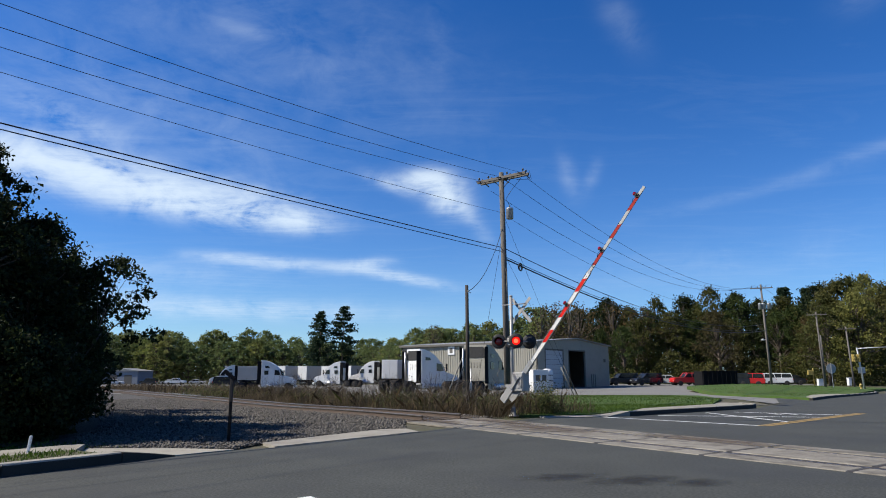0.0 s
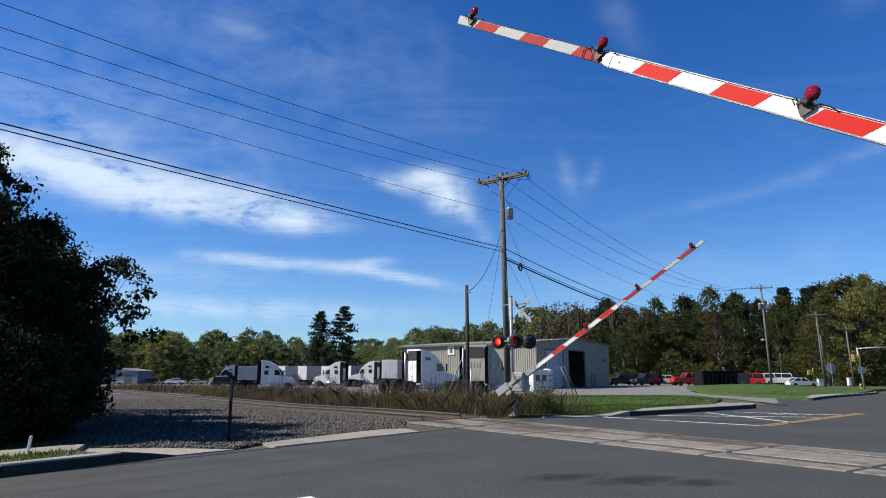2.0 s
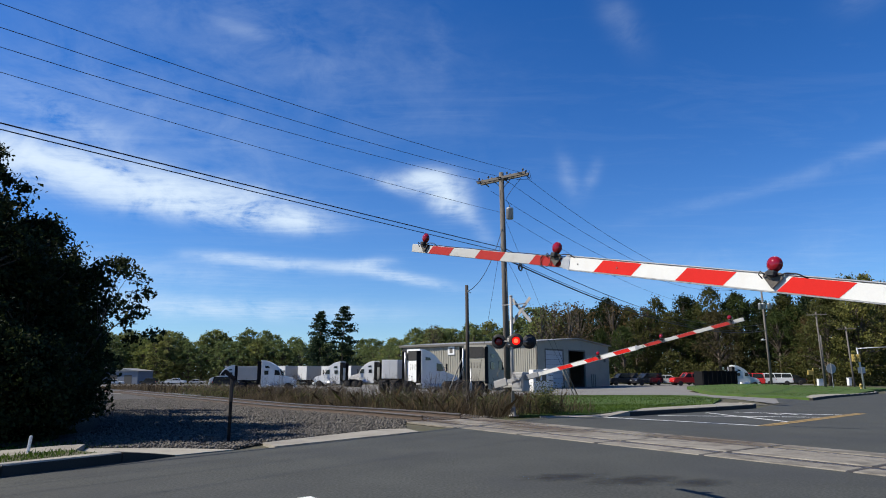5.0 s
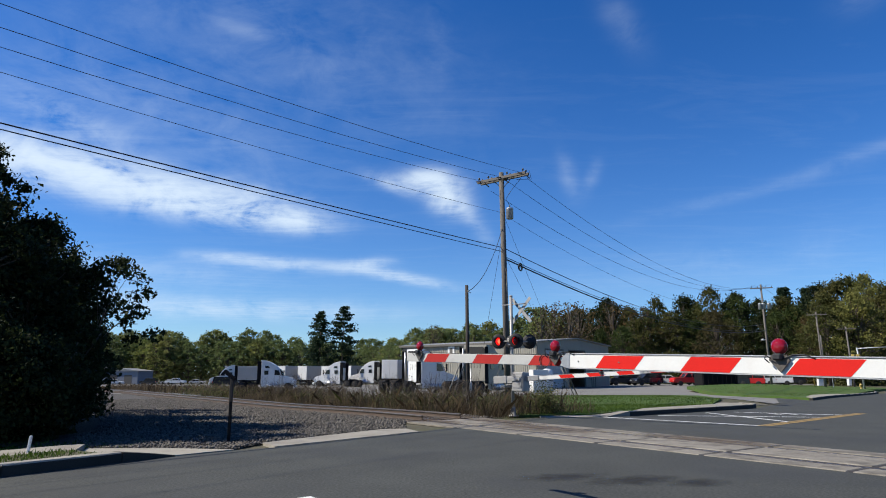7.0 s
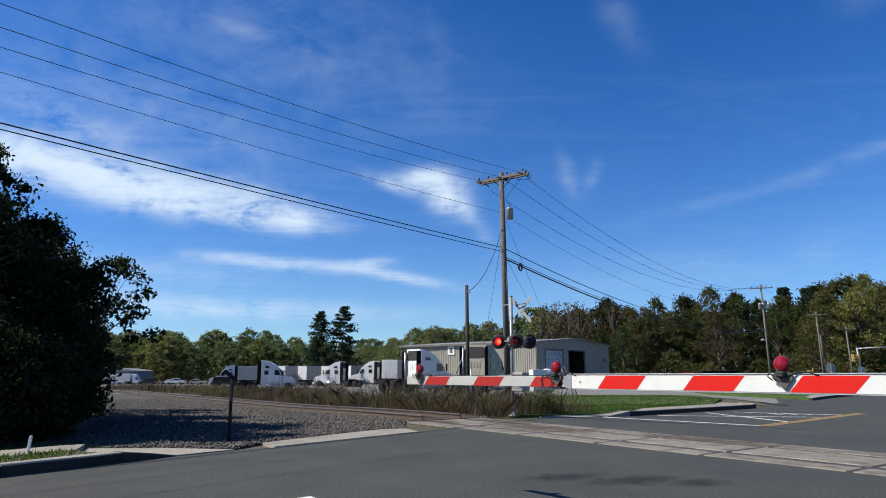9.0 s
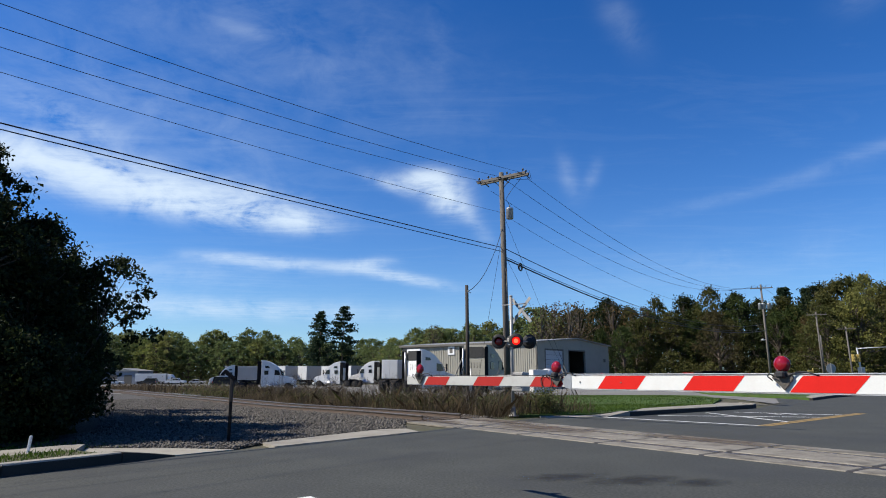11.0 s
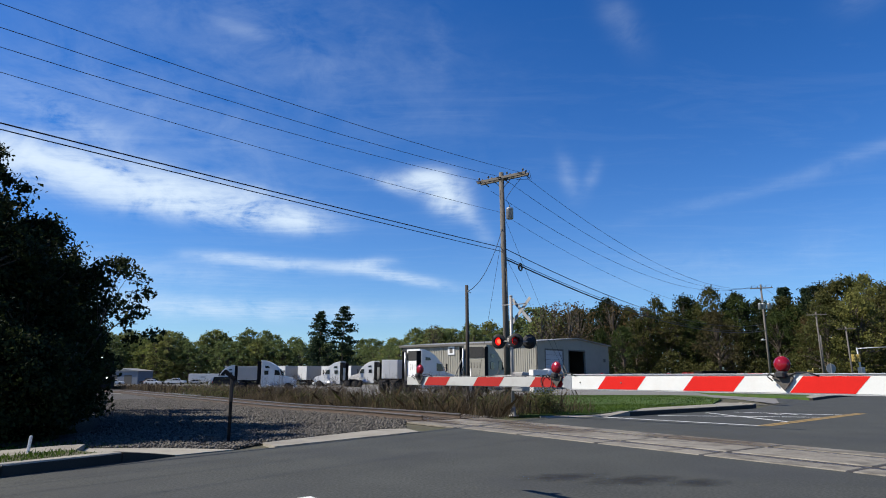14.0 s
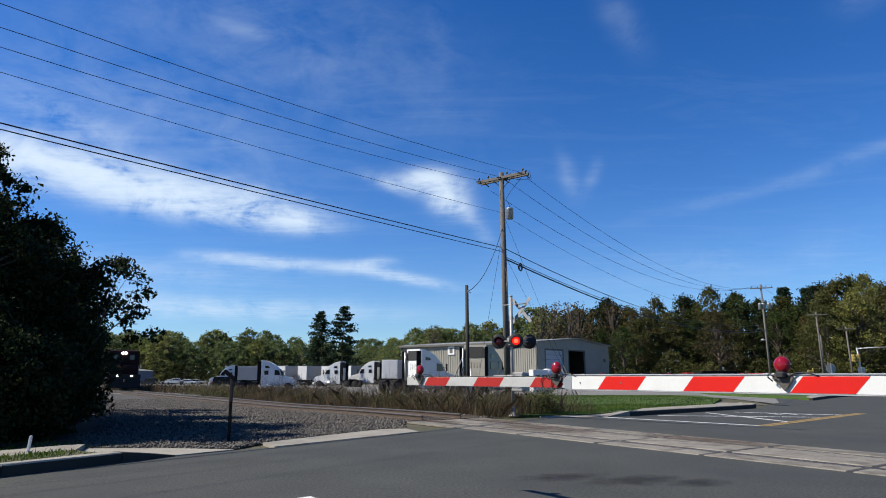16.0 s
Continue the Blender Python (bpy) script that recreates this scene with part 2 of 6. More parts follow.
arm_white = mat("arm_white_sheeting", (0.558, 0.558, 0.535), 0.5, spec=0.25, vary=0.04, scale=5, fine=0.04, fine_scale=90, bump=0.05, stain=(0.512, 0.484, 0.437), stain_amt=0.35, stain_scale=7)
arm_red = mat("arm_red_sheeting", (0.5, 0.011, 0.007), 0.6, spec=0.15, vary=0.07, scale=5, fine=0.05, fine_scale=90, bump=0.05)
arm_grey = mat("arm_grey_sheeting", (0.35, 0.35, 0.335), 0.6, spec=0.2, vary=0.07, scale=5, fine=0.06, fine_scale=90, bump=0.05, stain=(0.27, 0.26, 0.235), stain_amt=0.4, stain_scale=7)
arm_dull_red = mat("arm_faded_red_sheeting", (0.29, 0.02, 0.017), 0.65, spec=0.15, vary=0.1, scale=5, fine=0.06, fine_scale=90, bump=0.05)
lamp_plate = mat("lamp_plate_steel", (0.075, 0.068, 0.06), 0.6, 0.3, vary=0.2, scale=20, stain=(0.12, 0.1, 0.08), stain_amt=0.4, stain_scale=15)
red_lens = mat("red_lens", (0.2, 0.005, 0.012), 0.07, vary=0.1, scale=20, bump=0.1, coat=0.5)
dark_lens = mat("unlit_red_lens", (0.2, 0.008, 0.01), 0.15, vary=0.1, scale=20, bump=0.1, coat=0.4)
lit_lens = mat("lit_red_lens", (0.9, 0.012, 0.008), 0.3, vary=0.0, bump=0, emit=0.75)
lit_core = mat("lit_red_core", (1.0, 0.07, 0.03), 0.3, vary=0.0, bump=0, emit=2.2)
black_paint = mat("black_paint", (0.02, 0.02, 0.022), 0.6, vary=0.2)
wall_panel = mat("beige_steel_siding", (0.275, 0.26, 0.215), 0.5, 0.1, vary=0.05, scale=0.5, fine=0.05, bump=0.05, stain=(0.19, 0.17, 0.14), stain_amt=0.25, stain_scale=0.8)
# kerb sides: concrete with shade painted into its colour
kerb_shade_mat = mat("shade_toned_kerb_concrete", (0.036, 0.032, 0.028), 0.9, vary=0.2, scale=1.2, fine=0.2, fine_scale=40, stain=(0.025, 0.022, 0.02), stain_amt=0.7, stain_scale=1.5, coords="World")
shaded_rail_steel = mat("embedded_rail_shaded_steel", (0.055, 0.045, 0.037), 0.6, 0.3, vary=0.2, coords="World")
roof_panel = mat("grey_steel_roof", (0.255, 0.251, 0.238), 0.5, 0.3, vary=0.08, scale=0.6)
trim_dark = mat("dark_trim", (0.1, 0.092, 0.08), 0.6, vary=0.1)
white_paint = mat("white_vehicle_paint", (0.6, 0.6, 0.59), 0.35, vary=0.04, scale=1.2, fine=0.03, bump=0.02, coat=0.3, stain=(0.51, 0.484, 0.442), stain_amt=0.25, stain_scale=1.5)
bark = mat("bark", (0.09, 0.072, 0.055), 0.95, vary=0.3, scale=5, fine=0.3, fine_scale=40, stretch=(4, 4, 0.7), bump=0.6)
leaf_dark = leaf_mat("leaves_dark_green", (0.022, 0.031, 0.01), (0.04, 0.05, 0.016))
leaf_green = leaf_mat("leaves_green", (0.042, 0.066, 0.02), (0.075, 0.1, 0.027), (0.055, 0.072, 0.018))
leaf_olive = leaf_mat("leaves_olive", (0.058, 0.066, 0.018), (0.1, 0.1, 0.028), (0.08, 0.075, 0.022))
# left-hand woods only: sunlight is put into this leaf colour
leaf_sunlit = leaf_mat("leaves_sunlit_yellow_green", (0.155, 0.185, 0.052), (0.23, 0.24, 0.07), (0.19, 0.19, 0.06))
leaf_gold = leaf_mat("leaves_golden_green", (0.14, 0.145, 0.04), (0.21, 0.195, 0.052), (0.165, 0.155, 0.044))
# left-hand woods only: sunlight and distance haze are put into this leaf colour
leaf_hazy_sunlit = leaf_mat("leaves_hazy_far_green", (0.125, 0.165, 0.06), (0.175, 0.205, 0.07), (0.14, 0.165, 0.06))
leaf_rust = leaf_mat("leaves_rust", (0.075, 0.055, 0.024), (0.11, 0.07, 0.028), (0.06, 0.058, 0.022))
leaf_pine = leaf_mat("pine_needles", (0.022, 0.042, 0.022), (0.035, 0.055, 0.026))

# ---- mesh helpers ----
def part(name, bm, material, parent=None, label="", smooth=False):
    me = bpy.data.meshes.new(name)
    bmesh.ops.recalc_face_normals(bm, faces=bm.faces[:])
    bm.to_mesh(me)
    bm.free()
    if smooth:
        for p in me.polygons:
            p.use_smooth = True
    for m in (material if isinstance(material, (list, tuple)) else [material]):
        me.materials.append(m)
    ob = new(name, me)
    if parent:
        ob.parent = parent
    if label:
        tagged(ob, label)
    return ob


def thing(name, m, label, category, group="", kind=""):
    ob = new(name)
    ob.matrix_basis = m
    return tagged(ob, label, category, group, kind)


def add_box(bm, lo, hi, bevel=0.0, m=None, mi=0):
    """A box between two corners, bevelled, placed by m."""
    t = bmesh.new()
    bmesh.ops.create_cube(t, size=1)
    lo, hi = Vector(lo), Vector(hi)
    for v in t.verts:
        v.co = Vector([lo[i] + (v.co[i] + 0.5) * (hi[i] - lo[i]) for i in range(3)])
    if bevel:
        bmesh.ops.bevel(t, geom=t.edges[:], offset=bevel, segments=1, affect="EDGES")
    return merge(bm, t, m, mi)


def merge(bm, t, m=None, mi=0):
    if m is not None:
        bmesh.ops.transform(t, matrix=m, verts=t.verts)
    new_v = {v: bm.verts.new(v.co) for v in t.verts}
    for f in t.faces:
        nf = bm.faces.new([new_v[v] for v in f.verts])
        nf.material_index = mi if mi else f.material_index
        nf.smooth = f.smooth
    t.free()
    return bm


def add_tube(bm, p0, p1, r0, r1=None, n=10, mi=0, caps=True):
    r1 = r0 if r1 is None else r1
    p0, p1 = Vector(p0), Vector(p1)
    q = (p1 - p0).to_track_quat("Z", "Y")
    rings = []
    for p, r in ((p0, r0), (p1, r1)):
        rings.append([bm.verts.new(p + q @ Vector((r * math.cos(a), r * math.sin(a), 0))) for a in (2 * math.pi * i / n for i in range(n))])
    for i in range(n):
        f = bm.faces.new((rings[0][i], rings[0][(i + 1) % n], rings[1][(i + 1) % n], rings[1][i]))
        f.material_index, f.smooth = mi, n > 5
    if caps:
        for r in (rings[0][::-1], rings[1]):
            bm.faces.new(r).material_index = mi
    return bm


def add_path(bm, pts, r, n=6, mi=0):
    """One bent tube through the points."""
    pts = [Vector(p) for p in pts]
    rings = []
    for i, p in enumerate(pts):
        d = pts[min(i + 1, len(pts) - 1)] - pts[max(i - 1, 0)]
        q = d.to_track_quat("Z", "Y")
        rings.append([bm.verts.new(p + q @ Vector((r * math.cos(2 * math.pi * k / n), r * math.sin(2 * math.pi * k / n), 0))) for k in range(n)])
    for a, b in zip(rings, rings[1:]):
        # match the rings' first corners so that the tube does not twist
        off = min(range(n), key=lambda o: (a[0].co - b[o].co).length)
        b[:] = b[off:] + b[:off]
        for k in range(n):
            bm.faces.new((a[k], a[(k + 1) % n], b[(k + 1) % n], b[k])).smooth = True
    bm.faces.new(rings[0][::-1])
    bm.faces.new(rings[-1])
    return bm


def add_prism(bm, profile, y0, y1, mi=0, m=None):
    """A profile in x and z, drawn out along y."""
    t = bmesh.new()
    a = [t.verts.new((x, y0, z)) for x, z in profile]
    b = [t.verts.new((x, y1, z)) for x, z in profile]
    n = len(profile)
    for i in range(n):
        t.faces.new((a[i], a[(i + 1) % n], b[(i + 1) % n], b[i]))
    t.faces.new(a[::-1])
    t.faces.new(b)
    return merge(bm, t, m, mi)


def add_lathe(bm, profile, n=16, m=None, mi=0):
    """A profile of (radius, height) turned round z."""
    t = bmesh.new()
    rings = [[t.verts.new((r * math.cos(2 * math.pi * i / n), r * math.sin(2 * math.pi * i / n), z)) for i in range(n)] for r, z in profile]
    for a, b in zip(rings, rings[1:]):
        for i in range(n):
            t.faces.new((a[i], a[(i + 1) % n], b[(i + 1) % n], b[i])).smooth = True
    t.faces.new(rings[0][::-1])
    t.faces.new(rings[-1])
    return merge(bm, t, m, mi)


def B():
    return bmesh.new()


# ---- ground ----
def ss(a, b, t):
    t = min(1.0, max(0.0, (t - a) / (b - a)))
    return t * t * (3 - 2 * t)


def gz(x, y):
    """The ground falls away gently beyond the crossing, more so to the west."""
    west = 1 - ss(-8, 6, x)
    return -0.2 * west * ss(20, 36, y) - (0.3 - 0.15 * west) * ss(36, 60, y) - (0.5 * ss(62, 95, y) + 1.2 * ss(95, 230, y)) * (1 - ss(-25, 5, x))


def ground_patch(name, outline, z, material, kind="structure", thick=0.0, parent=None, cell=4.0, mound=None):
    """A paved or planted area, cut on the lattice of the ground so that it follows it."""
    bm = B()
    bm.faces.new([bm.verts.new((x, y, 0)) for x, y in outline])
    xs, ys = [p[0] for p in outline], [p[1] for p in outline]
    for axis, lo, hi in ((Vector((1, 0, 0)), min(xs), max(xs)), (Vector((0, 1, 0)), min(ys), max(ys))):
        k = math.ceil(lo / cell) * cell
        while k < hi:
            bmesh.ops.bisect_plane(bm, geom=bm.verts[:] + bm.edges[:] + bm.faces[:], plane_co=axis * k, plane_no=axis)
            k += cell
    if thick:
        ext = bmesh.ops.extrude_face_region(bm, geom=bm.faces[:])
        for v in (g for g in ext["geom"] if isinstance(g, bmesh.types.BMVert)):
            v.co.z -= thick
    for v in bm.verts:
        v.co.z += z + gz(v.co.x, v.co.y) + (mound[2] * math.exp(-((v.co.x - mound[0]) ** 2 + (v.co.y - mound[1]) ** 2) / 70) if mound else 0.0)
    ob = part(name, bm, material, parent)
    return ob


def ground_sheet():
    xs = [-1500, -700, -350, -200] + [4.0 * i for i in range(-35, 41)] + [220, 350, 700, 1500]
    ys = [-600, -200, -60] + [4.0 * i for i in range(-6, 62)] + [270, 350, 700, 2500]
    bm = B()
    vs = [[bm.verts.new((x, y, gz(x, y) - 0.05)) for x in xs] for y in ys]
    for a, b in zip(vs, vs[1:]):
        for i in range(len(xs) - 1):
            bm.faces.new((a[i], a[i + 1], b[i + 1], b[i]))
    tagged(part("ground", bm, dirt), "rough dry grass and bare dirt beside the tracks", "ground", kind="structure")


ground_sheet()
# road surface: left edge runs along the kerb, the crossing, the parking bays and the far kerb
ROAD = [(-30, -26), (-6.47, 10.04), (-5.11, 12.16), (-4.19, 13.36), (-3.4, 13.96), (-0.71, 17.47), (2.94, 22.57), (5.69, 23.42), (6.56, 23.72), (13.42, 28.93),
        (16.5, 33.0), (22.6, 46), (23.6, 44), (20.35, 36.98), (25.5, 43.5), (38.2, 58.9), (46, 62), (80, 84), (110, 60), (60, -10), (20, -40)]
tagged(ground_patch("road", ROAD, 0.0, asphalt), "worn grey asphalt road surface", "road", kind="structure")
# ---- railway ----
T = Vector((-0.5764, 0.8171, 0))        # along the track, away to the west
NRM = Vector((0.8171, 0.5764, 0))       # across the track, away from the viewer
TRACK_N = 12.65


def on_track(s, n=0.0, z=0.0):
    p = T * s + NRM * (TRACK_N + n)
    return Vector((p.x, p.y, gz(p.x, p.y) + z))


TRACK_TURN = math.degrees(math.atan2(T.y, T.x))


BALLAST = [tuple(on_track(18.0, 2.3)[:2]), tuple(on_track(18.0, -1.45)[:2]), (-1.0, 18.45), (-1.65, 18.35), (-3.05, 16.25), (-4.0, 14.7), (-4.3, 13.65), (-5.6, 13.7), (-8.6, 13.9), (-10.5, 16), (-15, 24), (-27, 42)] + [tuple(on_track(s, n)[:2]) for s, n in ((110, -3.2), (260, -3.2), (260, 3.0), (60, 2.6))]


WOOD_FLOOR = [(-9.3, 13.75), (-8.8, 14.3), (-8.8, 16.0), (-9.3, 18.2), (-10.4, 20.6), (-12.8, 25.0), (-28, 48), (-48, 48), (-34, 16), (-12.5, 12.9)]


def build_track():
    tagged(ground_patch("wood_floor", WOOD_FLOOR, 0.004, shade_dark_humus), "bare soil and leaf litter under the thicket, coloured dark for its shade", "soil", kind="structure")
    ground_patch("ballast_shoulder", BALLAST, -0.02, gravel_bed)
    tagged(bpy.data.objects["ballast_shoulder"], "grey crushed stone ballast beside the rails", "ballast", kind="structure")
    track = thing("railway_track", Matrix.Identity(4), "rusty single railway track on wooden ties in ballast", "railway track", kind="structure")
    for side in (-0.755, 0.755):
        web, head = B(), B()
        lo, hi = (-30, 150)
        ss_ = [lo + 3.0 * i for i in range(100)]
        for a, b in zip(ss_, ss_[1:]):
            off = -0.16 if a < 18 else 0.0
            for bm, prof in ((web, ((-0.07, 0.0), (0.07, 0.0), (0.07, 0.02), (0.012, 0.04), (0.012, 0.125), (-0.012, 0.125), (-0.012, 0.04), (-0.07, 0.02))),
                             (head, ((-0.036, 0.122), (0.036, 0.122), (0.036, 0.155), (0.028, 0.165), (-0.028, 0.165), (-0.036, 0.155)))):
                A = [bm.verts.new(on_track(a, side + x, z + 0.0 + off)) for x, z in prof]
                C = [bm.verts.new(on_track(b, side + x, z + 0.0 + off)) for x, z in prof]
                n = len(prof)
                for i in range(n):
                    bm.faces.new((A[i], A[(i + 1) % n], C[(i + 1) % n], C[i]))
        r = part("rail", web, rail_rust, track)
        part("rail_head", head, rail_head, r, "worn bright running surface")
    bm = B()
    add_box(bm, (-1.28, -0.11, -0.1), (1.28, 0.11, 0.02), 0.012)
    first = part("tie", bm, tie_mat, track)
    turn = Matrix.Rotation(math.atan2(NRM.y, NRM.x), 4, "Z")
    k = 0
    s = 18.2
    while s < 112:
        ob = first if k == 0 else new("tie", first.data)
        ob.parent = track
        ob.matrix_basis = Matrix.Translation(on_track(s, random.uniform(-0.04, 0.04))) @ turn @ Matrix.Rotation(random.uniform(-0.02, 0.02), 4, "Z")
        s += 0.52
        k += 1
    # concrete crossing panels, laid in rows: outside near, between the rails, outside far
    crossing = thing("grade_crossing", Matrix.Identity(4), "concrete panel grade crossing set flush in the asphalt road", "level crossing", kind="structure")
    bed = B()
    A = [bed.verts.new(on_track(s, n, 0.003)) for s, n in ((-24, -1.5), (17.9, -1.5), (17.9, 1.55), (-24, 1.55))]
    bed.faces.new(A)
    part("flangeway_bed", bed, flange_mat, crossing)
    rows = ((-1.5, -0.9), (-0.6, 0.6), (0.9, 1.5))
    joints = [17.8, 15.2, 12.6, 10.1, 7.55, 5.0, 2.4, -0.1, -2.7, -5.2, -7.8, -10.3, -13, -15.5, -18]
    for lo, hi in rows:
        for a, b in zip(joints, joints[1:]):
            bm = B()
            dz = random.uniform(-0.003, 0.004)
            add_box(bm, (lo, b + 0.05, -0.05), (hi, a - 0.04, 0.014 + dz), 0.015)
            ob = part("panel", bm, panel_mat, crossing)
            M = Matrix((( NRM.x, T.x, 0, NRM.x * TRACK_N), (NRM.y, T.y, 0, NRM.y * TRACK_N), (0, 0, 1, 0), (0, 0, 0, 1)))
            ob.matrix_basis = M
        # steel rail heads in the crossing, flangeway shadow put into their colour
    for side in (-0.755, 0.755):
        bm = B()
        A = [on_track(s, side + x, 0.006) for s, x in ((-24, -0.035), (17.9, -0.035), (17.9, 0.035), (-24, 0.035))]
        bm.faces.new([bm.verts.new(v) for v in A])
        part("embedded_rail", bm, shaded_rail_steel, crossing)


    for s_, n_, w, h in ((17.4, -0.6, 2.2, 0.8), (16.2, 0.9, 2.6, 0.9), (13.5, 0.2, 3.0, 1.3), (18.9, 1.5, 1.8, 0.7), (9.0, 1.0, 3.0, 0.8)):
        bm = B()
        bmesh.ops.create_grid(bm, x_segments=1, y_segments=1, size=1.0)
        ob = tagged(part("dirt_stain", bm, dirt_film), "rust brown dirt spread over the crossing panels", "dirt", "dirt stains", "structure")
        p = on_track(s_, n_, 0.024)
        ob.matrix_basis = Matrix.Translation(p) @ Matrix.Rotation(radians(TRACK_TURN), 4, "Z") @ Matrix.Diagonal((w, h, 1, 1))


build_track()

# ---- kerbs, aprons, islands ----
def kerb_strip(name, pts, width, height, side, material=kerb_shade_mat, piece=2.4):
    """A kerb along a line: pieces with joints; side +1 lays it to the left of the line."""
    root = thing(name, Matrix.Identity(4), "pale weathered concrete kerb along the road edge, faces coloured dark for shade", "kerb", "kerbs", "structure")
    for a, b in zip(pts, pts[1:]):
        a, b = Vector((*a, 0)), Vector((*b, 0))
        L = (b - a).length
        n = max(1, round(L / piece))
        d = (b - a) / n
        for i in range(n):
            p = a + d * i
            mid = p + d / 2
            bm = B()
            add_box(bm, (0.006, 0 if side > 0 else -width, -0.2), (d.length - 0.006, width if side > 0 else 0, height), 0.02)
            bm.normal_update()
            # sides get the tone with painted shade, tops stay pale concrete
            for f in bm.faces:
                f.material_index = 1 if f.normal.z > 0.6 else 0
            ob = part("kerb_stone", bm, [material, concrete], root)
            ob.matrix_basis = Matrix.Translation((p.x, p.y, gz(mid.x, mid.y))) @ Matrix.Rotation(math.atan2(d.y, d.x), 4, "Z")
    return root


def kerb_end(p, way, length, width, side, face):
    """The last stone of a kerb, ramped down to the road."""
    root = thing("kerb", Matrix.Translation((*p, gz(*p))) @ Matrix.Rotation(math.atan2(way[1], way[0]), 4, "Z"), "kerb end ramped down to the road", "kerb", "kerbs", "structure")
    bm = B()
    add_prism(bm, [(0.0, -0.2), (length, -0.2), (length, 0.004), (length * 0.45, 0.1), (0.0, 0.168)], 0.0 if side > 0 else -width, width if side > 0 else 0.0)
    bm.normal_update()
    # sides take the given material: painted shade or plain concrete
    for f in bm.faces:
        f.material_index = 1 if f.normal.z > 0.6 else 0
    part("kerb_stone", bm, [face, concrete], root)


def build_edges():
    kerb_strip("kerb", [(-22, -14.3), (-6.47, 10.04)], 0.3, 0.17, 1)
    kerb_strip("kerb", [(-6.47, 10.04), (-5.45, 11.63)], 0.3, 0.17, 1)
    kerb_end((-5.45, 11.63), (0.62, 0.95), 1.12, 0.3, 1, kerb_shade_mat)
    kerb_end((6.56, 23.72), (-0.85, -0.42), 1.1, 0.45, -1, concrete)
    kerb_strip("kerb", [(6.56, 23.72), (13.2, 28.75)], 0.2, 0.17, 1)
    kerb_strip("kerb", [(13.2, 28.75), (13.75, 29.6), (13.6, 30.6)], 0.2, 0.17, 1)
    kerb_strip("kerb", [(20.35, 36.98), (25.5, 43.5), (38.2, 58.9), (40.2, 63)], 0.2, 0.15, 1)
    # sidewalk with grass verge by the near kerb
    tagged(ground_patch("pavement_near", [(-8.2, 10.4), (-6.78, 12.6), (-7.15, 13.6), (-7.3, 13.6), (-24, -9), (-22.5, -10.5)], 0.1, concrete, thick=0.3), "cracked concrete sidewalk beside the kerb", "sidewalk", kind="structure")
    tagged(ground_patch("pavement_ramp", [(-6.75, 12.62), (-6.2, 12.5), (-5.0, 12.36), (-4.1, 13.4), (-5.6, 13.65), (-7.1, 13.6)], 0.02, concrete, thick=0.2), "pale concrete ramp down to the road", "sidewalk", kind="structure")
    tagged(ground_patch("verge", [(-22.2, -14.0), (-22.6, -10.6), (-8.2, 10.35), (-6.8, 12.5), (-6.35, 12.2), (-5.65, 11.75), (-6.6, 10.1)], 0.115, dirt, thick=0.3), "narrow grass verge between kerb and sidewalk", "grass", kind="structure")
    # pale concrete apron by the tracks
    tagged(ground_patch("apron", [(-3.45, 14.0), (-0.62, 17.5), (-1.0, 18.4), (-1.6, 18.3), (-3.0, 16.2), (-3.9, 14.75)], 0.012, concrete, thick=0.2), "pale concrete apron between road and ballast", "pavement", kind="structure")
    # sidewalk strip on the far side of the tracks, and the ramp
    tagged(ground_patch("pavement_far", [(3.5, 22.95), (5.65, 23.5), (6.5, 23.8), (7.9, 25.9), (6.9, 26.2), (5.4, 24.3), (3.4, 23.8)], 0.008, concrete, thick=0.2), "concrete sidewalk ramp by the crossing", "sidewalk", kind="structure")
    tagged(ground_patch("pavement_island", [(6.6, 23.95), (13.05, 28.9), (13.5, 30.7), (12.7, 31.0), (11.9, 29.6), (7.8, 26.2)], 0.15, concrete, thick=0.3), "pale concrete sidewalk along the kerb", "sidewalk", kind="structure")
    tagged(ground_patch("lawn", [(2.3, 23.6), (5.4, 24.35), (6.9, 26.25), (7.8, 26.25), (11.85, 29.7), (12.2, 30.8), (16.0, 38.7), (18.6, 49), (16, 52), (7.5, 50), (2.5, 46), (1.5, 30)], 0.045, grass_soil, thick=0.3), "mown green lawn between the crossing and the lot", "lawn", kind="structure")
    tagged(ground_patch("lawn_far", [(20.3, 37.3), (25.3, 43.8), (38.0, 59.2), (40, 63.2), (50, 74), (49, 92), (34, 82), (24, 66), (21.8, 54), (20.8, 46)], 0.12, grass_soil, thick=0.3, cell=2.0, mound=(30, 65, 0.6)), "mown grass strip along the far road", "lawn", kind="structure")
    tagged(ground_patch("pavement_corner", [(20.5, 37.5), (25.4, 43.9), (38.0, 59.3), (37.0, 59.9), (24.4, 44.6), (21.0, 38.9)], 0.14, concrete, thick=0.3), "concrete sidewalk behind the kerb", "sidewalk", kind="structure")
    tagged(ground_patch("truck_lot", [(-70, 68), (-30, 58), (-12, 52), (2, 50.5), (16, 53), (18.6, 50.5), (16.5, 33.4), (13.7, 31), (20.3, 37.2), (20.9, 47), (22.5, 56), (24.5, 67), (34.5, 83), (50, 93), (60, 108), (-20, 140), (-60, 222), (-150, 222)], -0.02, lot_paving), "pale gravel and asphalt truck lot", "parking lot", kind="structure")
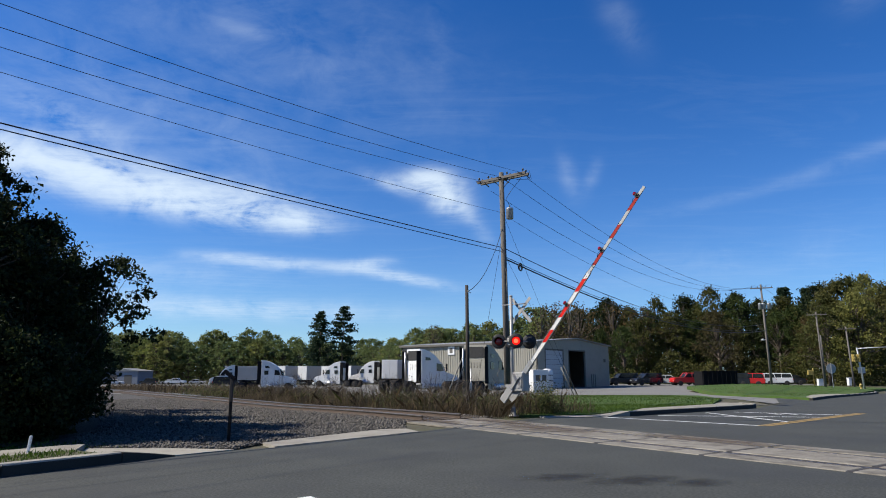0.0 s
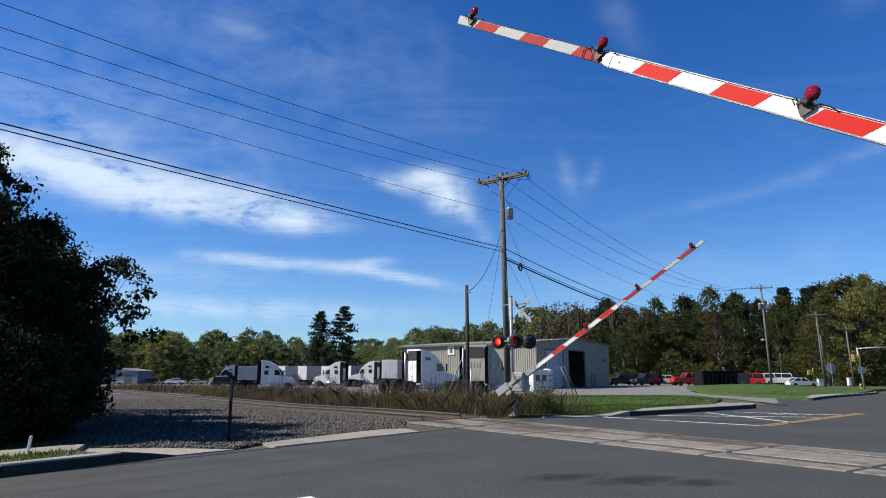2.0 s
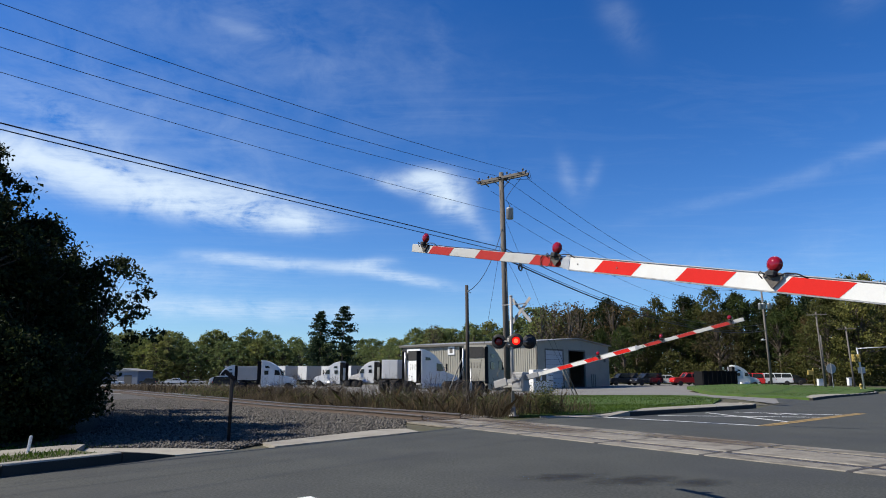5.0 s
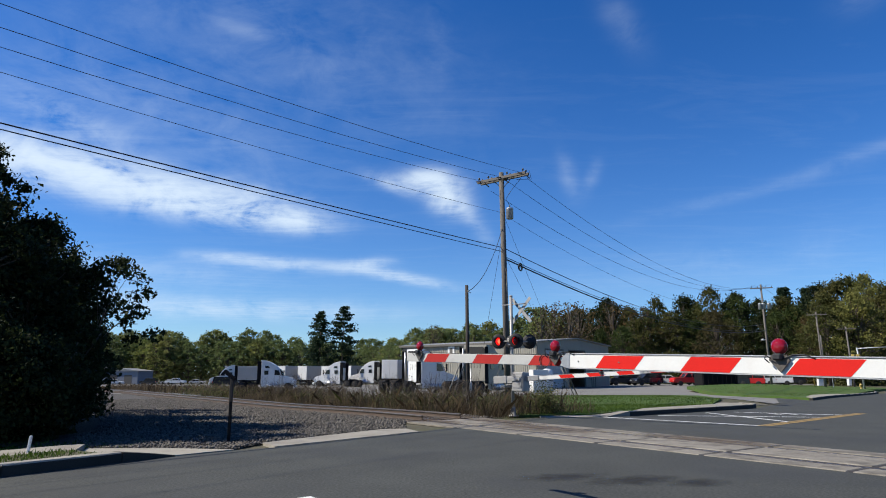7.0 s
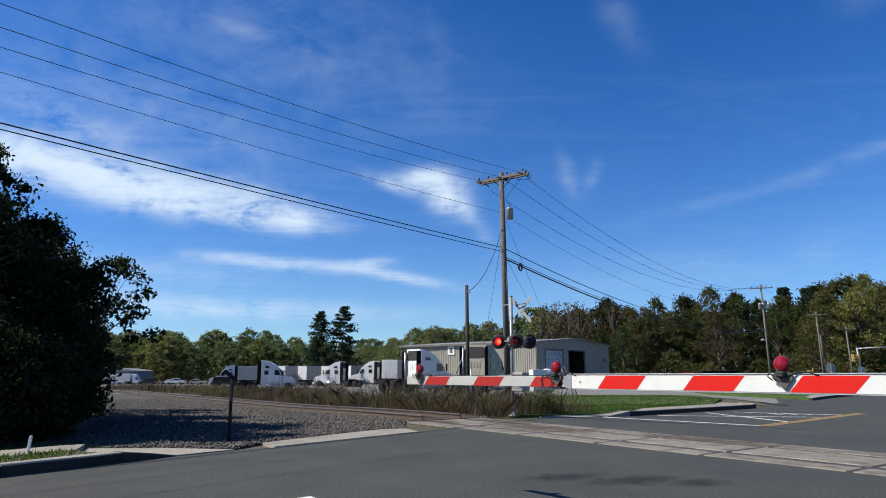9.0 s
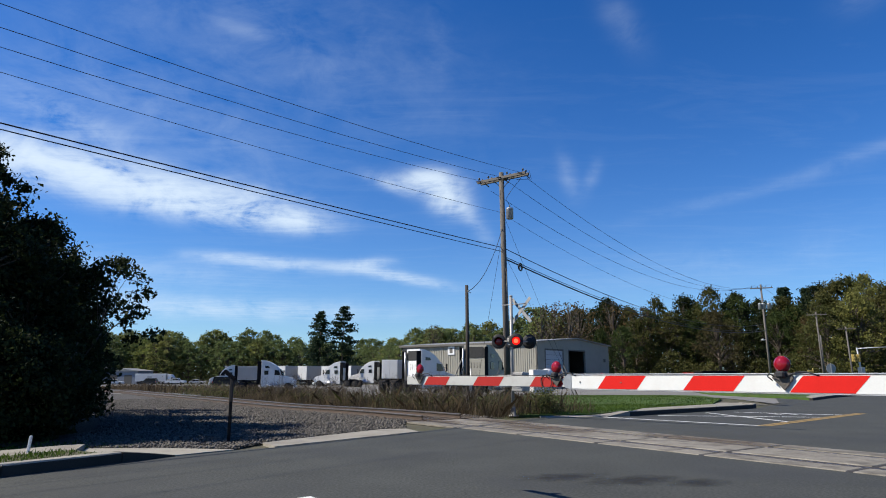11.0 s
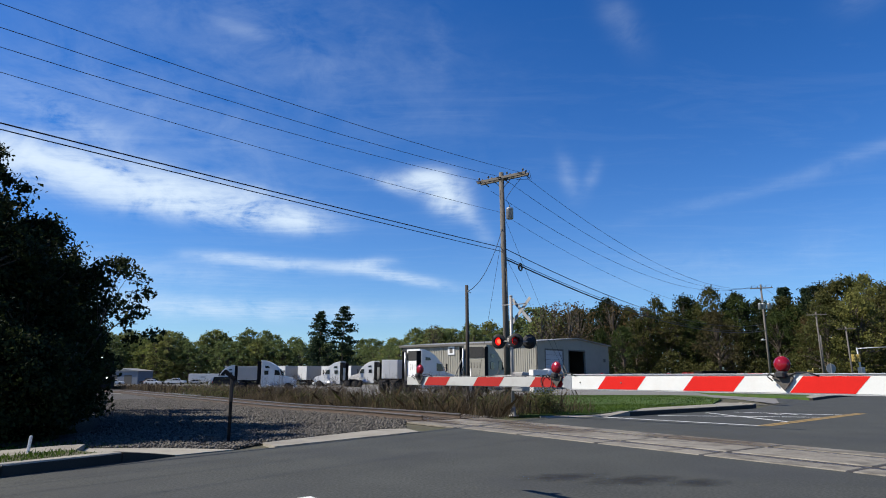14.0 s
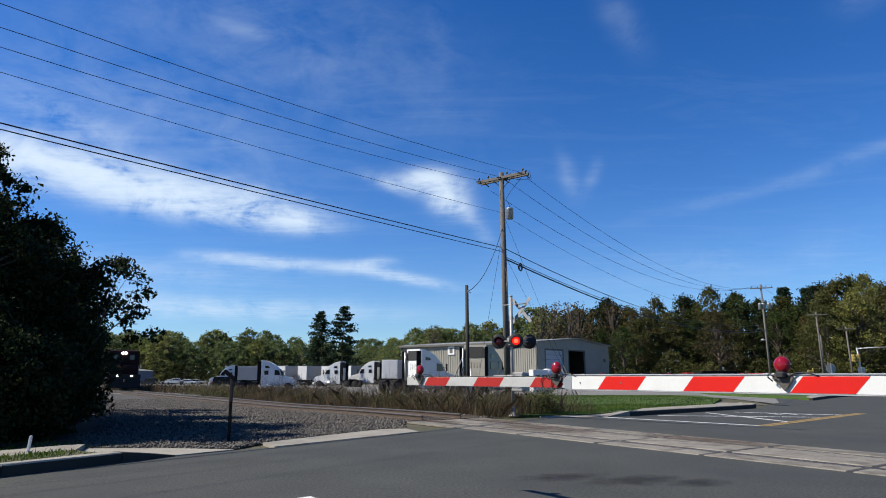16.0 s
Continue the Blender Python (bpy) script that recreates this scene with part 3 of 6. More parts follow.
    # painted lines: hatched bays and the stop line
    for a, b, w in (((5.53, 23.13), (9.14, 19.48), 0.16), ((7.65, 24.03), (12.87, 23.13), 0.16), ((10.02, 25.7), (10.72, 21.03), 0.16), ((11.25, 26.07), (14.37, 24.35), 0.16)):
        line("road_marking", a, b, w, paint_white, "white painted parking bay line")
    for a, b in (((9.1, 19.5), (12.2, 22.3)), ((12.2, 22.3), (15.6, 25.35))):
        line("road_marking", a, b, 0.16, paint_yellow, "faded yellow painted centre line")
        line("road_marking", (a[0] + 0.14, a[1] - 0.14), (b[0] + 0.14, b[1] - 0.14), 0.16, paint_yellow, "faded yellow painted centre line")
    for k in range(3):
        line("road_marking", (12.35 + 0.5 * k, 24.6 - 0.1 * k), (12.2 + 0.5 * k, 25.3 - 0.1 * k), 0.14, paint_white, "white painted bay symbol bar")
    line("road_marking", (-1.75, 8.42), (-1.1, 7.6), 0.3, paint_white, "white painted stop line")


def line(name, a, b, w, material, label):
    a, b = Vector((*a, 0)), Vector((*b, 0))
    d = (b - a).normalized()
    n = Vector((-d.y, d.x, 0)) * w / 2
    bm = B()
    bm.faces.new([bm.verts.new(v + Vector((0, 0, 0.005 + gz(v.x, v.y)))) for v in (a - n, b - n, b + n, a + n)])
    tagged(part(name, bm, material), label, "road marking", "road markings", "structure")


build_edges()

# ---- crossing signals ----
PERIOD = 1.194
FIRST_FLASH = 0.525
FAR_M = pose(2.46, 23.72, 0.0, 0, 0, -42)
NEAR_ARM_DIR = 127.81
NEAR_PIVOT = Vector((4.737, 2.125, 1.859))
flashers = []
arm_list = []


def light_unit(parent, x, y, z, facing, phase):
    """A flasher: hooded black target with a red lens; a two-faced drum turns to imitate the flashing."""
    u = new("flasher")
    u.parent = parent
    u.matrix_basis = pose(x, y, z, 90, 0, 28 if facing < 0 else 200)   # local z points out of the lens
    bm = B()
    add_lathe(bm, [(0.02, -0.13), (0.1, -0.12), (0.145, -0.05), (0.15, 0.0), (0.15, 0.012)], 20)
    part("housing", bm, black_paint, u)
    bm = B()
    add_lathe(bm, [(0.148, 0.0), (0.255, 0.0), (0.26, 0.006), (0.255, 0.012), (0.148, 0.012)], 28)
    part("target", bm, black_paint, u, "round black target disc")
    bm = B()
    t = [bm.verts.new((r * math.sin(a), r * math.cos(a), zz)) for a in [radians(-100 + 200 * i / 12) for i in range(13)] for r, zz in ((0.16, 0.012), (0.152, 0.1 + 0.07 * math.cos(a)))]
    for i in range(12):
        bm.faces.new((t[2 * i], t[2 * i + 2], t[2 * i + 3], t[2 * i + 1]))
    bmesh.ops.solidify(bm, geom=bm.faces[:], thickness=0.004)
    part("hood", bm, black_paint, u, "black hood over the lens")
    # added drum in place of a switched lamp: one face lit, the other unlit
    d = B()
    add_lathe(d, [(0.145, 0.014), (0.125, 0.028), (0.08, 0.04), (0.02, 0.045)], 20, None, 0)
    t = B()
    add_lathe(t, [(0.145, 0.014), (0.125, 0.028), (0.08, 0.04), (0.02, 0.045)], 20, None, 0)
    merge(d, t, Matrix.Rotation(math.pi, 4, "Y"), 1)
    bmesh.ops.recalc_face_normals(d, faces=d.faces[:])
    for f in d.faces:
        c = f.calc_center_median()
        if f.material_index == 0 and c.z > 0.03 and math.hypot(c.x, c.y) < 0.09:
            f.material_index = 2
    lens = part("lens", d, [lit_lens, dark_lens, lit_core], u, "red signal lens, turned to imitate flashing")
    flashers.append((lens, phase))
    return u


def build_signal(name, m, label, arm_len, joint, stripe, lamps, pivot, height=0.1, drop=0.0, face=-1, edges=None):
    """Mast with crossbuck, two pairs of flashers and the gate; x runs along the arm, y away from the viewer."""
    root = thing(name, m, label, "crossing signal")
    bm = B()
    add_tube(bm, (0, 0, 0.12), (0, 0, 4.2), 0.062, 0.058, 14)
    part("mast", bm, silver_paint, root)
    bm = B()
    add_lathe(bm, [(0.2, 0.0), (0.2, 0.03), (0.1, 0.06), (0.085, 0.3), (0.065, 0.32)], 14)
    part("base", bm, silver_paint, root)
    bm = B()
    add_lathe(bm, [(0.058, 4.19), (0.066, 4.2), (0.06, 4.24), (0.02, 4.26)], 12)
    part("cap", bm, silver_paint, root)
    # crossbuck on the far face
    cb = new("crossbuck")
    cb.parent = root
    cb.matrix_basis = pose(0.36, 0.12, 3.7, 0, 0, -6)
    for a in (45, -45):
        bm = B()
        add_box(bm, (-0.61, -0.004 + (0.012 if a > 0 else 0), -0.062), (0.61, 0.004 + (0.012 if a > 0 else 0), 0.062), 0.003, Matrix.Rotation(radians(a), 4, "Y"))
        part("blade", bm, silver_paint, cb, "bare aluminium back of a crossbuck blade")
    bm = B()
    add_tube(bm, (-0.42, -0.03, 0.12), (0.62, -0.03, 0.12), 0.02, None, 8)
    part("cross_bar", bm, silver_paint, root).matrix_basis = pose(0, 0.05, 3.8)
    # flasher arms
    for y, facing in ((-0.26, -1), (0.55, 1)):
        bm = B()
        add_tube(bm, (-0.42, y * 0.65, 2.6), (0.42, y * 0.65, 2.6), 0.028, None, 8)
        add_tube(bm, (0, 0, 2.6), (0, y * 0.65, 2.6), 0.03, None, 8)
        part("light_bracket", bm, silver_paint, root)
        for x in (-0.38, 0.38):
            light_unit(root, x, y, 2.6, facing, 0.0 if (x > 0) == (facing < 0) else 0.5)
    bm = B()
    add_box(bm, (-0.12, -0.12, 2.45), (0.12, 0.12, 2.72), 0.02)
    part("junction_box", bm, silver_paint, root)
    # gate mechanism case
    px, py, pz = pivot
    bm = B()
    add_box(bm, (px - 0.26, py - 0.2, pz - 0.42), (px + 0.22, py + 0.2, pz + 0.22), 0.03)
    add_box(bm, (px - 0.2, py - 0.22, pz - 0.3), (px + 0.16, py - 0.2, pz + 0.12), 0.006)
    part("gate_mechanism", bm, silver_paint, root, "silver painted gate drive case")
    bm = B()
    add_box(bm, (min(px, 0) - 0.05, py + 0.02, pz - 0.3), (max(px, 0) + 0.05, 0.1, pz - 0.2), 0.01)
    part("mount", bm, silver_paint, root)
    arm = build_arm(root, arm_len, height, joint, stripe, lamps, face, edges)
    arm_list.append((arm, Vector(pivot), drop))
    return root


def build_arm(root, length, height, joint, S, lamps, face, edges=None):
    """The gate arm lies along +x from its pivot; striped sheeting on both faces, lamps on top, counterweights behind."""
    arm = new("gate_arm")
    arm.parent = root
    tagged(arm, "red and white striped gate arm with red lamps")
    # aluminium inner section, fibreglass outer section
    bm = B()
    add_box(bm, (0.62, -0.026, -height * 0.62), (joint, 0.026, height * 0.62), 0.006)
    part("inner_beam", bm, arm_white, arm)
    bm = B()
    add_box(bm, (joint - 0.25, -0.018, -height * 0.5), (length, 0.018, height * 0.5), 0.005)
    part("outer_beam", bm, arm_grey, arm, "greyer fibreglass tip section")
    # red stripes, leaning; each begins at its outer edge
    if edges is None:
        edges = [length - 0.36 - 2 * S * k for k in range(int((length - 1.06 - S) / (2 * S)) + 1)]
    for x in edges:
        inner = x - S / 2 < joint
        h = height * (0.55 if inner else 0.47)
        t = 0.0275 if inner else 0.0195
        lean = -h * 0.88
        bm = B()
        for y in (-t, t):
            bm.faces.new([bm.verts.new(v) for v in ((x - S - lean, y, -h), (x - lean, y, -h), (x + lean, y, h), (x - S + lean, y, h))][::1 if y < 0 else -1])
        part("stripe", bm, arm_red if inner else arm_dull_red, arm)
    # top and bottom ribs of the inner section, wire along the tip, joint sleeve
    bm = B()
    add_box(bm, (0.7, -0.034, height * 0.62), (joint + 0.02, 0.034, height * 0.62 + 0.012), 0.004)
    part("top_rib", bm, galv, arm)
    bm = B()
    add_box(bm, (0.7, -0.032, -height * 0.62 - 0.006), (joint - 0.01, 0.032, -height * 0.62), 0.002)
    part("bottom_rib", bm, galv, arm)
    bm = B()
    add_path(bm, [(joint + (length - joint - 0.25) * i / 14, face * 0.012, height * 0.5 + 0.006 + 0.004 * math.sin(i * 2.3)) for i in range(15)], 0.005, 5)
    part("lamp_wire", bm, wire_mat, arm)
    bm = B()
    add_prism(bm, [(joint - 0.03, -height * 0.63), (joint + 0.05, -height * 0.55), (joint + 0.1, height * 0.2), (joint + 0.02, height * 0.63), (joint - 0.03, height * 0.63)], -0.03, 0.03)
    part("joint_sleeve", bm, galv, arm)
    for x in (joint - 0.14, joint - 0.62):
        bm = B()
        add_tube(bm, (x, -0.033, 0), (x, 0.033, 0), 0.007, None, 8)
        part("bolt", bm, trim_dark, arm)
    # lamps: a round lens each way, on a dark pointed plate with a hooded socket
    for x in lamps:
        lamp = new("arm_lamp")
        lamp.parent = arm
        lamp.matrix_basis = pose(x, face * 0.03, height * 0.5 + 0.09)
        bm = B()
        add_lathe(bm, [(0.012, -0.038), (0.04, -0.032), (0.057, -0.014), (0.057, 0.014), (0.04, 0.032), (0.012, 0.038)], 22, Matrix.Rotation(math.pi / 2, 4, "X"))
        part("lens", bm, red_lens, lamp, "round red lamp lens")
        bm = B()
        add_lathe(bm, [(0.057, -0.006), (0.061, -0.006), (0.061, 0.006), (0.057, 0.006)], 22, Matrix.Rotation(math.pi / 2, 4, "X"))
        part("lens_ring", bm, dark_lens, lamp)
        bm = B()
        add_prism(bm, [(-0.06, -0.062), (0.055, -0.062), (0.075, -0.1), (-0.01, -0.19), (-0.08, -0.1)], face * 0.012 - 0.006, face * 0.012 + 0.006)
        part("bracket", bm, lamp_plate, lamp, "dark pointed lamp plate")
        bm = B()
        add_box(bm, (-0.036, min(0, face * 0.05) - 0.012, -0.1), (0.034, max(0, face * 0.05) + 0.012, -0.05), 0.012)
        add_tube(bm, (0, 0, -0.07), (0, 0, -0.05), 0.03, None, 10)
        part("socket", bm, black_paint, lamp, "black lamp socket")
        bm = B()
        add_path(bm, [(0.04, face * 0.05, -0.09), (0.075, face * 0.06, -0.065), (0.09, face * 0.05, -0.09), (0.06, face * 0.04, -0.12)], 0.005, 5)
        add_path(bm, [(-0.03, face * 0.03, -0.09), (-0.1, face * 0.01, -0.06), (-0.17, 0, -0.058), (-0.25, 0, -0.082)], 0.006, 5)
        part("cable", bm, wire_mat, lamp)
    # coiled spare cable near the joint
    bm = B()
    cx = joint + 0.3
    for k in range(2):
        add_path(bm, [(cx + (0.07 + 0.008 * k) * math.cos(a), face * (0.03 + 0.004 * k), 0.065 * math.sin(a)) for a in [2 * math.pi * i / 14 for i in range(15)]], 0.0032, 5)
    part("cable_coil", bm, wire_mat, arm)
    # pivot hub, conversion bracket and counterweights
    bm = B()
    add_box(bm, (-0.1, -0.06, -0.09), (0.75, -0.03, 0.09), 0.01)
    add_box(bm, (-0.1, 0.03, -0.09), (0.75, 0.06, 0.09), 0.01)
    part("arm_bracket", bm, galv, arm)
    bm = B()
    for y in (-0.25, 0.25):
        add_box(bm, (-0.75, y - 0.012, -0.06), (0.12, y + 0.012, 0.06), 0.008)
        add_box(bm, (-0.98, y - 0.035, -0.13), (-0.42, y + 0.035, 0.13), 0.015)
    part("counterweight", bm, silver_paint, arm, "silver counterweight plates")
    bm = B()
    add_tube(bm, (0, -0.27, 0), (0, 0.27, 0), 0.05, None, 12)
    part("pivot_shaft", bm, galv, arm)
    return arm


FAR_PIVOT = (0.645, -0.388, 1.29)
far_signal = build_signal("crossing_signal", FAR_M, "silver crossing signal with crossbuck, flashers and striped gate", 7.65, 4.4, 0.52, (7.3, 5.25, 3.1), FAR_PIVOT, 0.1)
near_m = Matrix.Translation((NEAR_PIVOT.x, NEAR_PIVOT.y, 0)) @ Matrix.Rotation(radians(NEAR_ARM_DIR), 4, "Z") @ Matrix.Translation((-0.55, 0.35, 0))
near_signal = build_signal("crossing_signal", near_m, "silver crossing signal with long striped gate arm over the lane", 8.48, 5.67, 0.438, (8.17, 5.83, 3.59), (0.55, -0.35, NEAR_PIVOT.z), 0.108, 0.428, 1, (8.045, 7.095, 6.18, 5.27, 4.374, 3.502, 2.63, 1.76))
# ---- poles and wires ----
POLE = Vector((3.0, 31.0, 0))
ALONG = Vector((0.62, 0.78, 0))
ACROSS = Vector((0.78, -0.62, 0))
FAR_POLE = Vector((34.2, 70.0, 0))


def wire(label, a, b, sag, r, n=22):
    bm = B()
    a, b = Vector(a), Vector(b)
    pts = []
    for i in range(n + 1):
        t = i / n
        p = a.lerp(b, t)
        p.z -= 4 * sag * t * (1 - t)
        pts.append(p)
    add_path(bm, pts, r, 5)
    return tagged(part("overhead_wire", bm, wire_mat), label, "wire", "overhead wires")


def insulator(parent, p):
    bm = B()
    add_lathe(bm, [(0.015, 0), (0.015, 0.07), (0.05, 0.075), (0.035, 0.11), (0.05, 0.115), (0.03, 0.16), (0.012, 0.17)], 10)
    part("insulator", bm, trim_dark, parent).matrix_basis = Matrix.Translation(p)


def transformer(parent, p, s=1.0):
    t = new("transformer")
    t.parent = parent
    t.matrix_basis = Matrix.Translation(p) @ Matrix.Scale(s, 4)
    bm = B()
    add_lathe(bm, [(0.15, -0.28), (0.17, -0.26), (0.175, 0.2), (0.185, 0.22), (0.16, 0.26), (0.05, 0.3)], 16)
    part("tank", bm, galv, t, "grey steel transformer tank")
    bm = B()
    add_lathe(bm, [(0.02, 0.28), (0.03, 0.3), (0.02, 0.36), (0.03, 0.38), (0.012, 0.42)], 8)
    part("bushing", bm, trim_dark, t)


def build_poles():
    # main pole beside the crossing
    pole = thing("utility_pole", Matrix.Translation((3.02, 31, 0)), "weathered wooden utility pole with double crossarm and transformer", "utility pole", "utility poles")
    bm = B()
    top = Vector((-0.16, 0, 11.15))
    add_tube(bm, (0, 0, -0.6), top, 0.165, 0.115, 14)
    part("pole_shaft", bm, pole_wood, pole)
    arm_c = Vector((-0.1, 0, 10.86))
    for off in (-0.14, 0.14):
        bm = B()
        m = Matrix.Translation(arm_c + ALONG * off) @ Matrix.Rotation(math.atan2(ACROSS.y, ACROSS.x), 4, "Z")
        add_box(bm, (-1.4, -0.05, -0.07), (1.4, 0.05, 0.07), 0.01, m)
        part("crossarm", bm, pole_wood, pole, "weathered grey timber crossarm")
    for sgn in (-1, 1):
        bm = B()
        add_tube(bm, arm_c + ACROSS * 0.6 * sgn, arm_c + Vector((0, 0, -0.5)), 0.02, None, 6)
        part("brace", bm, pole_wood, pole)
    for off in (-1.3, -0.75, 0.35, 1.25):
        insulator(pole, arm_c + ACROSS * off + ALONG * 0.14 + Vector((0, 0, 0.07)))
        insulator(pole, arm_c + ACROSS * off - ALONG * 0.14 + Vector((0, 0, 0.07)))
    for off in (-1.2, 0.0, 1.2):
        for sg in (-1, 1):
            bm = B()
            p = arm_c + ACROSS * off
            add_tube(bm, p + ALONG * 0.2 * sg, p + ALONG * 0.55 * sg + Vector((0, 0, -0.08)), 0.03, 0.03, 6)
            part("strain_insulator", bm, trim_dark, pole)
    transformer(pole, (0.2, -0.2, 9.05))
    bm = B()
    add_path(bm, [(0.2, -0.2, 9.45), (0.02, -0.2, 9.75), (0.3, -0.3, 10.2), (0.75, -0.4, 10.75)], 0.012, 5)
    add_path(bm, [(1.1, -0.85, 11.0), (1.2, -0.75, 10.6), (0.55, -0.2, 10.75)], 0.012, 5)
    part("jumper_lead", bm, wire_mat, pole)
    bm = B()
    for z, h in ((9.75, 0.5),):
        add_box(bm, (-0.24, -0.1, z), (-0.12, 0.02, z + h), 0.015)
    part("fuse_cutout", bm, trim_dark, pole)
    bm = B()
    add_tube(bm, (0.1, -0.12, 0.1), (-0.02, -0.12, 6.4), 0.02, None, 6)
    part("ground_conduit", bm, trim_dark, pole)
    bm = B()
    c = Vector((0.72, 0.6, 6.55))
    for k in range(3):
        add_path(bm, [c + ALONG * (0.16 * math.cos(a)) + Vector((0, 0, (0.16 + 0.02 * k) * math.sin(a))) + ACROSS * 0.03 * k for a in [2 * math.pi * i / 16 for i in range(17)]], 0.014, 5)
    add_path(bm, [c + Vector((0, 0, 0.17)), c - Vector((0, 0, 0.17))], 0.012, 5)
    add_path(bm, [c + ALONG * 0.16, c - ALONG * 0.16], 0.012, 5)
    part("cable_coil", bm, wire_mat, pole, "black coil of spare cable on the line")
    back = POLE - ALONG * 60
    att = POLE + Vector((-0.1, 0, 0))
    lab = "thin dark overhead power line along the road"
    for off, z in ((1.1, 10.95), (-0.2, 11.0), (-1.1, 10.9)):
        wire(lab, att + ACROSS * off + Vector((0, 0, z)), back + ACROSS * off + Vector((0, 0, z)), 1.55, 0.0095)
    for off, z in ((1.1, 10.8), (0.1, 10.75), (-1.0, 10.5)):
        wire(lab, att + ACROSS * off + ALONG * 0.5 + Vector((0, 0, z)), FAR_POLE + ACROSS * off * 0.7 + Vector((0, 0, 10.75)), 2.25, 0.011)
    wire(lab, att + Vector((-0.1, 0, 9.15)), back + Vector((0, 0, 9.15)), 0.8, 0.008)
    wire(lab, att + Vector((0.1, 0, 9.0)), FAR_POLE + Vector((0, 0, 8.6)), 2.0, 0.008)
    lab = "thick black communication cable strung between poles"
    wire(lab, att + Vector((-0.1, 0, 7.42)), back + Vector((0, 0, 7.42)), 0.24, 0.02)
    wire(lab, att + Vector((0.0, 0, 7.2)), back + ACROSS * 0.15 + Vector((0, 0, 7.2)), 0.2, 0.016)
    wire(lab, att + Vector((0.1, 0, 7.35)), FAR_POLE + Vector((0, 0, 6.6)), 1.5, 0.02)
    wire(lab, att + Vector((0.1, 0, 6.85)), FAR_POLE + Vector((0, 0, 5.9)), 1.4, 0.035)
    wire(lab, att + Vector((0.1, 0, 6.95)), FAR_POLE + Vector((0, 0, 6.1)), 1.4, 0.016)
    # old dark service pole
    p = thing("service_pole", Matrix.Translation((1.06, 28.05, 0)), "short dark wooden service pole with meter conduit", "pole", "utility poles")
    bm = B()
    add_tube(bm, (0, 0, -0.4), (-0.04, 0, 5.2), 0.085, 0.07, 12)
    part("pole_shaft", bm, dark_wood, p)
    bm = B()
    add_tube(bm, (0.1, -0.06, 0.0), (0.1, -0.06, 1.7), 0.025, None, 8)
    part("conduit", bm, galv, p, "grey conduit pipe")
    bm = B()
    add_box(bm, (0.05, -0.12, 0.75), (0.15, -0.05, 1.1), 0.01)
    part("switch_box", bm, galv, p)
    bm = B()
    add_tube(bm, (-0.03, -0.07, 4.95), (0.14, -0.1, 4.85), 0.015, None, 6)
    part("service_hook", bm, trim_dark, p)
    wire("dark service drop cable between two poles", (1.1, 28.0, 4.95), (2.85, 30.9, 8.3), 0.55, 0.014)
    wire("thin steel guy wire anchored in the grass", (2.95, 31, 8.6), (1.6, 33.5, 0.2), 0.02, 0.008)
    wire("thin steel guy wire anchored in the grass", (2.98, 31, 8.9), (9.0, 45, -0.1), 0.05, 0.008)
    wire("thin steel guy wire anchored in the grass", (2.98, 31, 7.0), (9.6, 48, -0.1), 0.05, 0.008)
    # poles along the far road
    for x, y, h, lean, arms_z, kit in ((34.35, 70, 11.1, -0.25, 10.7, True), (46.2, 81.0, 9.2, -0.25, 8.8, False), (53.8, 87.6, 7.8, -0.35, 7.5, False), (46.8, 82.0, 6.4, 0.0, None, False)):
        p = thing("utility_pole", Matrix.Translation((x, y, gz(x, y))), "tall grey wooden utility pole beside the far road", "utility pole", "utility poles")
        bm = B()
        add_tube(bm, (0, 0, -0.3), (lean, 0, h), 0.135, 0.09, 10)
        part("pole_shaft", bm, pole_wood, p)
        if arms_z:
            bm = B()
            add_box(bm, (-1.1, -0.05, -0.05), (1.1, 0.05, 0.05), 0.01, Matrix.Translation((lean, -0.15, arms_z)) @ Matrix.Rotation(radians(-25), 4, "Z"))
            part("crossarm", bm, pole_wood, p)
            for o in (-1.0, -0.4, 0.4, 1.0):
                insulator(p, (lean + o * 0.9, -0.15 - o * 0.4, arms_z + 0.05))
        if kit:
            for o in (-0.42, -0.1, 0.42):
                transformer(p, (lean * 0.75 + o * 1.15, -0.35, 8.75 + 0.05 * o), 1.15)
            bm = B()
            add_path(bm, [(-0.1, 0, 5.0), (-0.4, -0.3, 5.25), (-0.7, -0.5, 5.2)], 0.03, 6)
            part("lamp_arm", bm, galv, p)
            bm = B()
            add_lathe(bm, [(0.05, -0.05), (0.2, -0.02), (0.2, 0.06), (0.08, 0.16)], 12, Matrix.Translation((-0.75, -0.5, 5.15)))
            part("lamp_head", bm, galv, p, "grey street lamp head")
    wire("thin dark overhead power line along the road", (34.1, 70, 10.7), (46.0, 81, 8.8), 0.5, 0.012)
    wire("thin dark overhead power line along the road", (46.0, 81, 8.8), (54.0, 87.6, 7.4), 0.3, 0.012)
    wire("thin dark overhead power line along the road", (54.0, 87.6, 7.4), (75, 98, 7.5), 0.6, 0.014)


build_poles()

